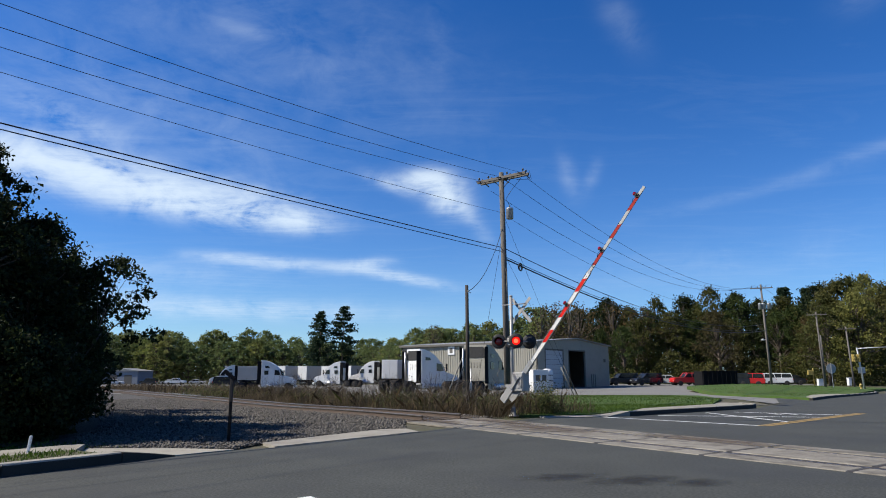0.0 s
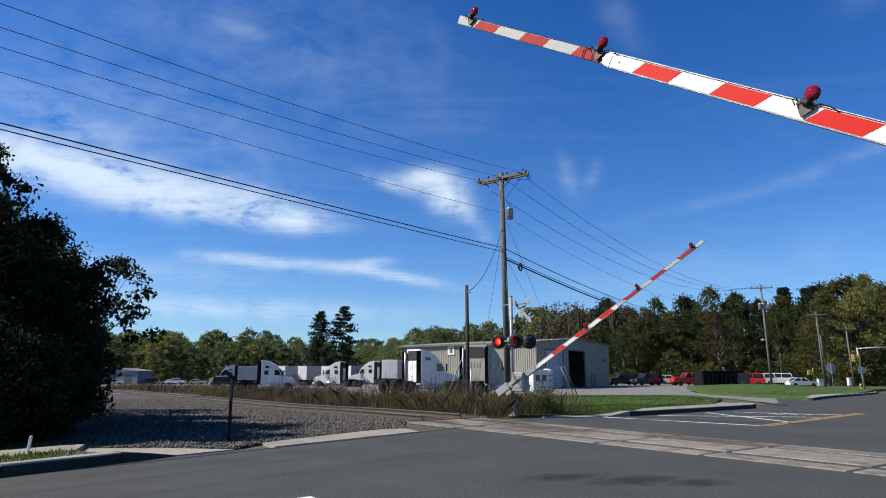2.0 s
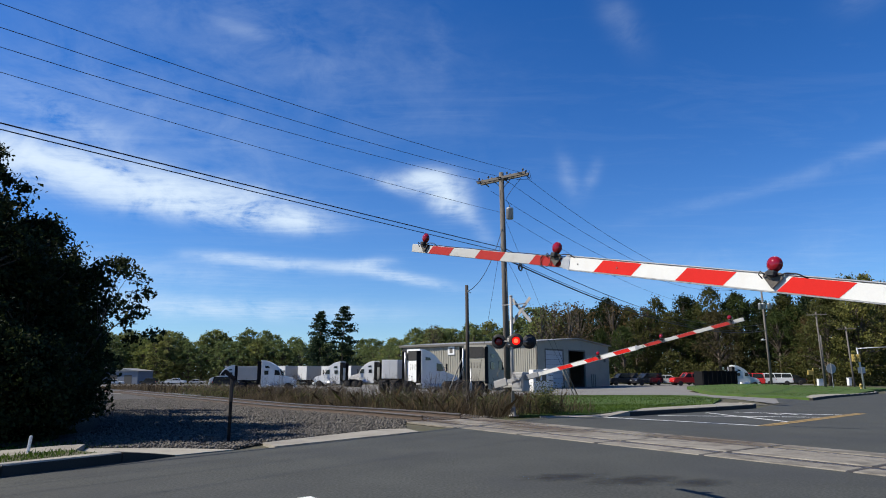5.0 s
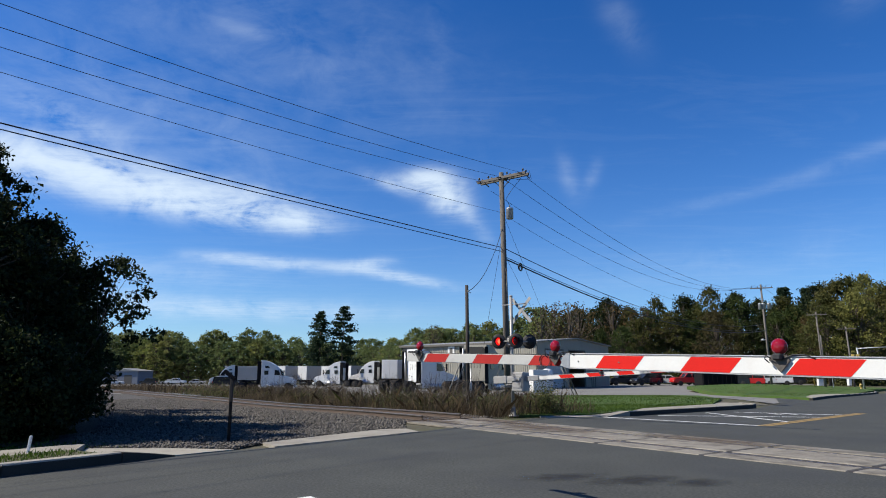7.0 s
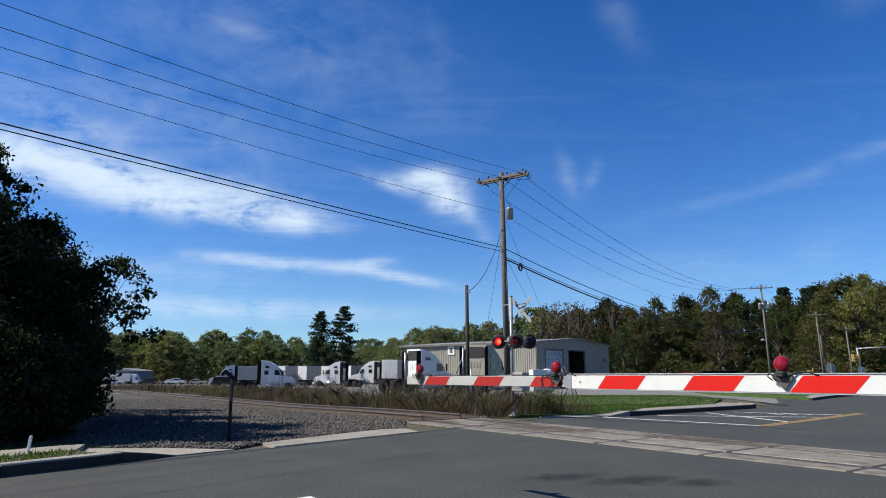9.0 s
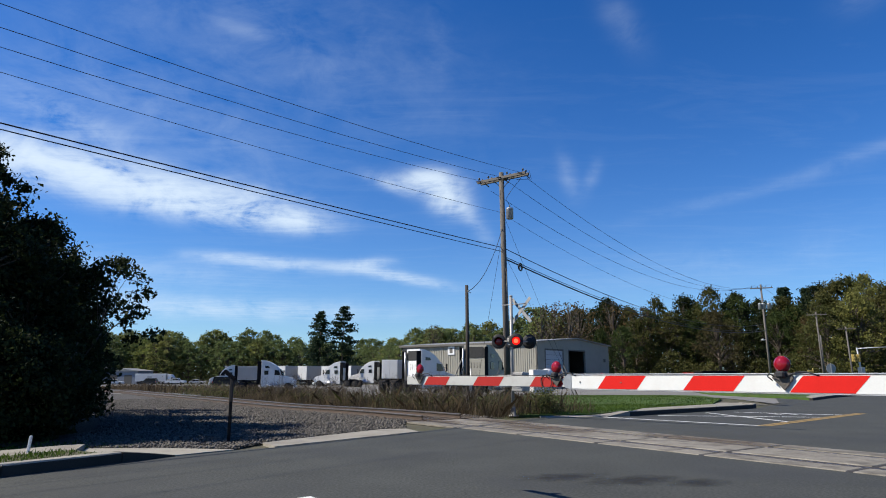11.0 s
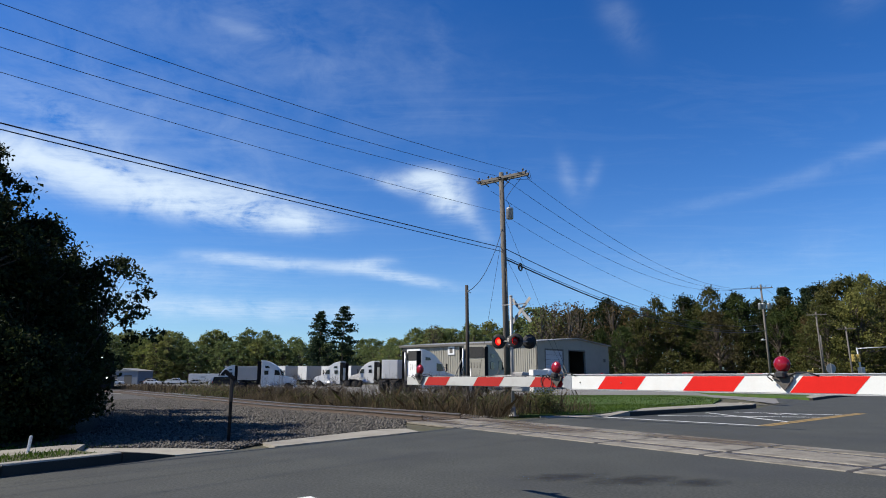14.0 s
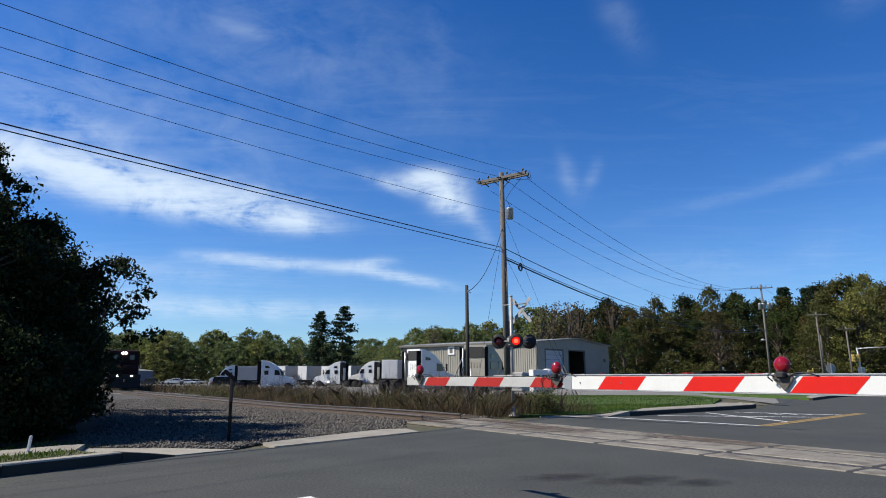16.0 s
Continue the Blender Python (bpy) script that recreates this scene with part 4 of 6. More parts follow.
# ---- trees ----
def leaf_mesh(name, centres, size, rng, material, flat=0.0):
    """One mesh of many small folded leaves or sprays."""
    n = len(centres)
    a = rng.normal(size=(n, 3))
    a[:, 2] *= 1 - flat
    a /= np.linalg.norm(a, axis=1)[:, None] + 1e-9
    b = rng.normal(size=(n, 3))
    b -= (b * a).sum(1)[:, None] * a
    b /= np.linalg.norm(b, axis=1)[:, None] + 1e-9
    s = size * rng.uniform(0.55, 1.35, n)[:, None]
    v = np.stack([centres - a * s, centres + b * s * 0.55, centres + a * s, centres - b * s * 0.55], 1).reshape(-1, 3)
    me = bpy.data.meshes.new(name)
    me.vertices.add(4 * n)
    me.vertices.foreach_set("co", v.astype(np.float32).ravel())
    me.loops.add(4 * n)
    me.loops.foreach_set("vertex_index", np.arange(4 * n, dtype=np.int32))
    me.polygons.add(n)
    me.polygons.foreach_set("loop_start", np.arange(0, 4 * n, 4, dtype=np.int32))
    me.polygons.foreach_set("loop_total", np.full(n, 4, dtype=np.int32))
    me.update(calc_edges=True)
    me.materials.append(material)
    return me


def make_tree(seed, h, width, leaves, size, material, label, bare=0.18, clumps=60, low=0.15, puff=1.0, stem=1.0, airy=False, name="tree"):
    """Tapered trunk with limbs that fork, and leaves in clumps round the limb ends."""
    rng = np.random.default_rng(seed)
    root = thing(name, Matrix.Identity(4), label, "tree", "trees")
    bm = B()
    r0 = (0.02 * h + 0.04) * stem
    top = Vector((rng.normal() * 0.04 * h, rng.normal() * 0.04 * h, h * 0.82))
    add_tube(bm, (0, 0, -0.3), top * 0.5, r0, r0 * 0.6, 8)
    add_tube(bm, top * 0.5, top, r0 * 0.6, r0 * 0.15, 7)
    centres, radii = [], []
    for i in range(clumps):
        f = low + (1 - low) * rng.random() ** 0.8
        ang = rng.uniform(0, 2 * math.pi)
        # crown profile: widest at mid height, uneven
        prof = math.sin(math.pi * min(1, (f - low * 0.5) / (1.02 - low * 0.5)) ** 0.75) ** 0.7
        rad = width * prof * (0.3 + 0.85 * rng.random() ** 0.7)
        c = Vector((top.x * f + rad * math.cos(ang), top.y * f + rad * math.sin(ang), h * f * 0.97))
        centres.append(c)
        radii.append(width * rng.uniform(0.2, 0.36) * puff)
        if i % 3 == 0:
            base = top * max(0.12, f * 0.75)
            mid = base.lerp(c, 0.55) + Vector((0, 0, 0.04 * h))
            add_tube(bm, base, mid, r0 * 0.3 * (1.1 - f * 0.6), r0 * 0.16, 5)
            add_tube(bm, mid, c, r0 * 0.16, r0 * 0.05, 5)
    part("trunk", bm, bark, root)
    if leaves:
        pick = rng.integers(0, clumps, leaves)
        cs = np.array([c[:] for c in centres])[pick]
        rs = np.array(radii)[pick][:, None]
        d = rng.normal(size=(leaves, 3))
        d /= np.linalg.norm(d, axis=1)[:, None]
        reach = np.minimum(np.abs(rng.normal(size=(leaves, 1))) * 0.62, 1.05) if airy else rng.random((leaves, 1)) ** 0.45
        pts = cs + d * rs * reach * np.array([1, 1, 0.85 if airy else 0.72])
        pts[:, 2] = np.maximum(pts[:, 2], 0.1)
        ob = new("crown", leaf_mesh("crown", pts, size, rng, material))
        ob.parent = root
    return root


def make_pine(seed, h, width, n, size):
    rng = np.random.default_rng(seed)
    root = thing("pine_tree", Matrix.Identity(4), "tall dark green pine with layered uneven branches", "tree", "trees")
    bm = B()
    add_tube(bm, (0, 0, -0.3), (0.2, 0, h), 0.016 * h + 0.04, 0.03, 8)
    pts = []
    layers = 16
    for k in range(layers):
        f = 0.25 + 0.75 * k / (layers - 1)
        w = width * (1.05 - f) ** 0.7 * 1.0 + 0.3
        for j in range(5):
            a = rng.uniform(0, 6.28)
            L = w * rng.uniform(0.5, 1.25)
            e = Vector((L * math.cos(a), L * math.sin(a), h * f + L * rng.uniform(0.0, 0.25)))
            add_tube(bm, (0.2 * f, 0, h * f - 0.1), e, 0.05, 0.02, 4)
            m = int(n / (layers * 5))
            t = rng.uniform(0.35, 1.08, m)[:, None]
            q = np.array([0.2 * f, 0, h * f - 0.1]) * (1 - t) + np.array(e[:]) * t + rng.normal(size=(m, 3)) * np.array([0.4, 0.4, 0.24]) * (0.7 + 0.5 * L / width)
            pts.append(q)
    part("trunk", bm, bark, root)
    ob = new("crown", leaf_mesh("crown", np.concatenate(pts), size, rng, leaf_pine))
    ob.parent = root
    return root


def build_trees():
    rng = np.random.default_rng(5)
    specs = [("broad green tree at the edge of the lot", leaf_green), ("olive green tree turning in early autumn", leaf_olive), ("dark green leafy tree in the far wood", leaf_dark),
             ("rust brown autumn tree in the far wood", leaf_rust), ("golden green tree at the wood's edge", leaf_gold)]
    protos, fine_protos = [], []
    for k, (label, m) in enumerate(specs):
        for v in range(2 if k < 3 else 1):
            fine_protos.append((k, make_tree(50 + 3 * k + v, 10.0, 3.3, 10000, 0.12, m, label, clumps=170, low=0.04, puff=0.74, airy=True)))
            if k < 4:
                # the left-hand woods take the brightened leaf colours, whatever their kind
                protos.append((k, make_tree(20 + 3 * k + v, 10.0, 3.3, 4500, 0.165, leaf_sunlit if k == 1 else leaf_hazy_sunlit, label, clumps=150, low=0.04, puff=0.62, airy=True)))
    bare = make_tree(77, 10.0, 2.8, 500, 0.16, leaf_rust, "nearly bare tree with thin grey branches", clumps=120, low=0.25)
    # skyline of the woods: bearing (x over y) and slope of the tree tops (rise over distance)
    SKY = [(-0.62, 0.058), (-0.5, 0.06), (-0.45, 0.066), (-0.39, 0.063), (-0.31, 0.063), (-0.27, 0.06), (-0.23, 0.053), (-0.12, 0.05), (-0.07, 0.055), (-0.02, 0.074), (0.015, 0.079), (0.06, 0.079), (0.1, 0.072), (0.15, 0.106),
           (0.2, 0.11), (0.25, 0.11), (0.31, 0.104), (0.36, 0.122), (0.42, 0.126), (0.5, 0.122), (0.56, 0.124), (0.6, 0.15), (0.63, 0.158), (0.7, 0.165), (0.85, 0.16)]

    def tops(r):
        return float(np.interp(r, [a for a, _ in SKY], [b for _, b in SKY]))

    used = set()

    def place(r, dist, hgt, kinds, wide=1.0):
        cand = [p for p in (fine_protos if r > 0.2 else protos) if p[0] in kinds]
        k, ob = cand[int(rng.integers(len(cand)))]
        x, y = r * dist, dist
        s = hgt / 10.0
        m = Matrix.Translation((x, y, gz(x, y))) @ Matrix.Rotation(rng.uniform(0, 6.28), 4, "Z")
        if ob in used:
            ob = copy_thing(ob, m)
        used.add(ob)
        ob.matrix_basis = m @ Matrix.Diagonal((s * wide * rng.uniform(0.9, 1.15), s * wide * rng.uniform(0.9, 1.15), s, 1))

    r = -0.54
    while r < 0.86:
        right = r > 0.24
        edge = r > 0.585
        far_d = (228 - 90 * ss(-0.14, -0.02, r) if not right else 116) if not edge else 98
        for layer in range(2):
            dist = far_d + layer * 11 + rng.uniform(-4, 4)
            rr = r + rng.uniform(-0.012, 0.012)
            up = tops(rr)
            f = ((0.8, 0.98) if not right else (0.72, 0.97))[layer] * rng.uniform(0.84, 1.09)
            if 0.14 < rr < 0.22 and layer >= 1:
                continue
            hgt = 1.5 + up * dist * f - gz(rr * dist, dist)
            kinds = (0, 1, 1, 0, 1, 2) if not right else ((0, 2, 1, 1, 0) if not edge else (4, 4, 1))
            if rng.random() < 0.12 and not edge:
                kinds = (3,)
            place(rr, dist, hgt, kinds, (0.85 if right else 1.2) * rng.uniform(0.8, 1.15))
        r += 0.0155 if not right else 0.021
    # kinds not met above stand in the back row
    for i, ob in enumerate(o for _, o in protos + fine_protos if o not in used):
        x, y = (0.3 + 0.03 * i) * 131, 131
        ob.matrix_basis = Matrix.Translation((x, y, gz(x, y))) @ Matrix.Scale(1.3, 4)
    for rr, d, h in ((0.148, 112, 13.5), (0.165, 116, 14.5), (0.19, 112, 14.2), (0.205, 118, 14.5), (0.26, 124, 15.5), (-0.015, 120, 10.8), (0.3, 118, 14)):
        used_bare = bare if "b" not in used else copy_thing(bare, Matrix.Identity(4))
        used.add("b")
        x, y = rr * d, d
        used_bare.matrix_basis = Matrix.Translation((x, y, gz(x, y))) @ Matrix.Rotation(rr * 40, 4, "Z") @ Matrix.Scale(h / 10, 4)
    # undergrowth along the wood edge
    pts = []
    for i in range(42000):
        r = rng.uniform(-0.54, 0.85)
        d = (222 - 90 * ss(-0.14, -0.02, r) if r < 0.24 else 112) + rng.uniform(-4, 3)
        if r > 0.585:
            d = 95 + rng.uniform(-3, 3)
        z = rng.random() ** 1.3 * ((3.2 if r > 0.1 else 7.0) + 1.6 * math.sin(r * 40) + math.sin(r * 97))
        pts.append((r * d, d, gz(r * d, d) + max(0.1, z)))
    ob = new("undergrowth", leaf_mesh("undergrowth", np.array(pts), 0.17, rng, leaf_olive))
    tagged(ob, "dense green undergrowth at the foot of the woods", "bushes", kind="stuff")
    # two pines and dark trees behind the lot
    for px_, d, h, w in ((-0.186, 170, 18.2, 4.6), (-0.152, 170, 19.4, 5.4), (0.52, 131, 18.2, 3.6), (0.555, 131, 18.0, 2.4)):
        p = make_pine(int(h * 10), h, w, 5500, 0.28)
        p.matrix_basis = Matrix.Translation((px_ * d, d, gz(px_ * d, d)))
    # near thicket on the west side of the road
    # seeds 15 to 17 stand out of view, added to shade the others
    near = [(-12.4, 15.8, 7.4, 2.3, 26000, 0.075, 1), (-12.0, 18.6, 6.0, 2.0, 20000, 0.07, 2), (-10.4, 16.6, 4.6, 1.3, 15000, 0.065, 3), (-14.0, 18.5, 6.6, 2.5, 16000, 0.08, 4),
            (-9.9, 14.7, 2.7, 1.3, 13000, 0.06, 6), (-14.4, 22.5, 6.8, 2.1, 13000, 0.075, 7), (-17.0, 22.5, 7.0, 2.8, 12000, 0.09, 9), (-15.4, 15.0, 7.2, 2.7, 14000, 0.085, 10), (-12.2, 19.9, 5.6, 1.5, 14000, 0.065, 12), (-13.2, 22.6, 5.7, 1.4, 12000, 0.07, 21), (-15.0, 26, 5.6, 1.3, 9000, 0.075, 22), (-16.5, 28.5, 6.5, 1.8, 9000, 0.09, 23), (-18.5, 17, 9.5, 3.2, 9000, 0.13, 15), (-21.5, 20, 10, 3.4, 9000, 0.14, 16), (-18, 21.5, 9, 3.2, 9000, 0.13, 17), (-12.7, 17.6, 8.3, 1.35, 15000, 0.07, 24), (-12.1, 17.0, 6.2, 1.4, 14000, 0.065, 25)]
    for x, y, h, w, n, s, seed in near:
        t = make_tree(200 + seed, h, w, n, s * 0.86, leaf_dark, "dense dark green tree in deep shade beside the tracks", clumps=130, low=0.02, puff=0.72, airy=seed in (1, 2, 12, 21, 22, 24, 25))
        t.matrix_basis = Matrix.Translation((x, y, gz(x, y)))
    for x, y, w, h, n in ((-9.5, 15.3, 1.25, 2.3, 15000), (-9.9, 17.0, 1.3, 2.9, 15000), (-11.0, 15.0, 1.3, 2.6, 12000), (-11.2, 18.9, 1.3, 3.0, 13000), (-12.2, 21.2, 1.3, 2.8, 9000), (-13.2, 14.6, 1.4, 2.6, 9000)):
        b = thing("bush", Matrix.Translation((x, y, gz(x, y))), "dense dark green bush at the edge of the ballast", "bush", "bushes")
        bm = B()
        for k in range(9):
            a, r = k * 2.4, 0.75 * w
            add_path(bm, [(0.06 * math.cos(a), 0.06 * math.sin(a), -0.1), (0.4 * r * math.cos(a), 0.4 * r * math.sin(a), 0.5 * h), (r * math.cos(a), r * math.sin(a), h * (0.62 + 0.03 * k))], 0.02, 5)
        part("stems", bm, bark, b)
        d = rng.normal(size=(n, 3))
        d /= np.linalg.norm(d, axis=1)[:, None]
        lump = 1 + 0.22 * np.sin(d[:, :1] * 5 + x) * np.cos(d[:, 1:2] * 6 + y) + 0.12 * np.sin(d[:, 2:] * 11)
        q = d * lump * rng.random((n, 1)) ** 0.4 * np.array([w, w, h * 0.56]) + np.array([0, 0, h * 0.48])
        q[:, 2] = np.maximum(q[:, 2], 0.04)
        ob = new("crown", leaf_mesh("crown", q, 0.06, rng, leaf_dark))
        ob.parent = b
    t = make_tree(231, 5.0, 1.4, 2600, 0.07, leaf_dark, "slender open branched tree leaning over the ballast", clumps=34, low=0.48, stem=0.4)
    t.matrix_basis = Matrix.Translation((-10.4, 18.3, 0)) @ Matrix.Rotation(radians(14), 4, "Y")


build_trees()
# ---- steel shed ----
glass = mat("dark_glass", (0.015, 0.018, 0.02), 0.08, vary=0.0, bump=0, coat=0.5)
chrome = mat("chrome", (0.5, 0.5, 0.5), 0.4, 0.9, vary=0.03, bump=0)
grey_paint = mat("grey_beige_paint", (0.25, 0.235, 0.195), 0.4, vary=0.06, coat=0.25)
alu_box = mat("white_trailer_panel", (0.55, 0.55, 0.54), 0.45, vary=0.06, scale=0.8, bump=0.03, stain=(0.5, 0.47, 0.43), stain_amt=0.3, random_amt=0.1)
trailer_side = mat("grey_trailer_side", (0.32, 0.32, 0.315), 0.5, vary=0.08, scale=0.8, bump=0.03, random_amt=0.15)
red_paint = mat("red_car_paint", (0.5, 0.02, 0.02), 0.3, vary=0.03, bump=0.0, coat=0.5)
black_car = mat("black_car_paint", (0.015, 0.016, 0.02), 0.25, vary=0.03, bump=0.0, coat=0.5)
blue_grey = mat("pale_blue_siding", (0.17, 0.19, 0.22), 0.6, vary=0.08, scale=0.5)
yellow_paint = mat("signal_yellow", (0.3, 0.22, 0.06), 0.5, vary=0.08)
# near-black tone that stands for the shade inside openings
inside_shade = mat("painted_interior_shade", (0.03, 0.03, 0.03), 0.9, vary=0.2)
headlight = mat("headlight_glow", (1.0, 0.93, 0.78), 0.3, vary=0, bump=0, emit=9.0)
loco_paint = mat("loco_maroon", (0.02, 0.009, 0.008), 0.85, vary=0.15, scale=2, stain=(0.02, 0.016, 0.014), stain_amt=0.5, spec=0.1)
loco_grey = mat("loco_dark_grey", (0.016, 0.014, 0.013), 0.8, vary=0.2)
lamp_red = mat("tail_lamp_red", (0.4, 0.01, 0.01), 0.3, vary=0, bump=0)
blue_door = mat("white_roller_door", (0.4, 0.41, 0.42), 0.5, vary=0.04, scale=1)


def build_shed():
    m = Matrix.Translation((10.95, 77, -0.3)) @ Matrix.Rotation(radians(50), 4, "Z")
    root = thing("steel_warehouse", m, "beige ribbed steel warehouse with open roller door", "warehouse")
    L, W, E, R = 21.5, 18.2, 5.35, 5.98
    # long wall: ribbed sheets, each with four ribs
    bm = B()
    pw = 0.895
    pts = []
    for k in range(3):
        x = k * pw / 3
        pts += [(x, 0.0), (x + 0.2, 0.0), (x + 0.225, -0.05), (x + 0.275, -0.05)]
    pts.append((pw, 0.0))
    lo = [bm.verts.new((y, x, 0)) for x, y in pts]
    hi = [bm.verts.new((y, x, E)) for x, y in pts]
    for i in range(len(pts) - 1):
        bm.faces.new((lo[i], lo[i + 1], hi[i + 1], hi[i]))
    first = part("wall_sheet", bm, wall_panel, root)
    for i in range(24):
        ob = first if i == 0 else new("wall_sheet", first.data)
        ob.parent = root
        ob.matrix_basis = Matrix.Translation((0, i * pw, 0))
    for x0, y0, x1, y1 in ((W - 0.2, 0, W, L), (0, L - 0.2, W, L), (0.03, 0.2, 0.2, L)):
        bm = B()
        add_box(bm, (x0, y0 + 0.01, 0), (x1, y1 - 0.01, E - 0.02))
        part("wall", bm, wall_panel, root)
    # gable wall in pieces round the two doors
    for x0, x1, z0, z1 in ((0, 1.7, 0, E), (1.7, 5.9, 4.45, E), (5.9, 7.2, 0, E), (7.2, 11.4, 4.5, E), (11.4, W, 0, E)):
        bm = B()
        add_box(bm, (x0, 0, z0), (x1, 0.2, z1))
        part("gable_wall", bm, wall_panel, root)
    bm = B()
    add_prism(bm, [(0, E), (W, E), (W / 2, R)], 0.0, 0.2)
    part("gable", bm, wall_panel, root)
    for k in range(8):
        bm = B()
        add_box(bm, (1.72, 0.06, 0.555 * k + 0.01), (5.88, 0.1, 0.555 * k + 0.55), 0.012)
        part("door_slat", bm, blue_door, root, "white sectional roller door panel")
    for x in (1.6, 5.8, 7.1, 11.35):
        bm = B()
        add_box(bm, (x, -0.03, 0), (x + 0.16, 0.02, 4.6), 0.01)
        part("door_frame", bm, trim_dark, root)
    for x0, x1 in ((1.6, 5.96), (7.1, 11.51)):
        bm = B()
        add_box(bm, (x0, -0.035, 4.45), (x1, 0.018, 4.61), 0.01)
        part("door_head", bm, trim_dark, root)
    # added partition, coloured dark to stand for the shade indoors
    bm = B()
    add_box(bm, (0.25, 9.0, 0.0), (W - 0.25, 9.1, E - 0.1))
    add_box(bm, (6.5, 0.22, 0.0), (6.6, 9.0, E - 0.1))
    part("inner_partition", bm, inside_shade, root)
    for sgn in (0, 1):
        bm = B()
        a = (-0.35, E - 0.02) if sgn == 0 else (W + 0.35, E - 0.02)
        prof = [a, (W / 2, R + 0.03), (W / 2, R + 0.13), (a[0], a[1] + 0.1)]
        add_prism(bm, prof, -0.3, L + 0.3)
        part("roof", bm, roof_panel, root)
    bm = B()
    add_box(bm, (-0.42, -0.3, E - 0.22), (-0.3, L + 0.3, E + 0.06), 0.02)
    part("gutter", bm, trim_dark, root)
    for y in (0.02, L - 0.1):
        bm = B()
        add_box(bm, (-0.14, y - 0.05, 0), (-0.06, y + 0.06, E - 0.15), 0.01)
        part("corner_trim", bm, trim_dark, root)
    bm = B()
    add_box(bm, (-0.11, 12.3, 4.05), (-0.07, 13.4, 5.2), 0.01)
    part("wall_sign", bm, white_paint, root, "plain white wall sign")
    bm = B()
    add_box(bm, (-0.115, 12.6, 4.25), (-0.112, 13.1, 4.9))
    part("sign_mark", bm, trim_dark, root)
    bm = B()
    add_box(bm, (-0.1, 8.6, 0.9), (-0.06, 9.6, 2.1), 0.01)
    part("wall_hatch", bm, trim_dark, root)
    bm = B()
    add_box(bm, (16.6, -0.12, 3.2), (17.0, -0.01, 3.6), 0.01)
    part("wall_lamp", bm, trim_dark, root)
    for x in (12.3, 12.8, 13.3):
        bm = B()
        add_tube(bm, (x, -0.4, 0), (x, -0.4, 1.6), 0.05, None, 8)
        part("bollard", bm, trim_dark, root)


build_shed()

# ---- vehicles ----
def wheel(parent, x, y, r, w, n=16):
    wh = new("wheel")
    wh.parent = parent
    wh.matrix_basis = pose(x, y, r, 90, 0, 0)
    bm = B()
    add_lathe(bm, [(r * 0.6, -w / 2), (r * 0.93, -w / 2), (r, -w * 0.35), (r, w * 0.35), (r * 0.93, w / 2), (r * 0.6, w / 2)], n)
    part("tyre", bm, rubber, wh)
    bm = B()
    add_lathe(bm, [(0.05, -w * 0.42), (r * 0.3, -w * 0.4), (r * 0.6, -w * 0.47), (r * 0.6, w * 0.47), (r * 0.3, w * 0.4), (0.05, w * 0.42)], n)
    part("rim", bm, chrome, wh)


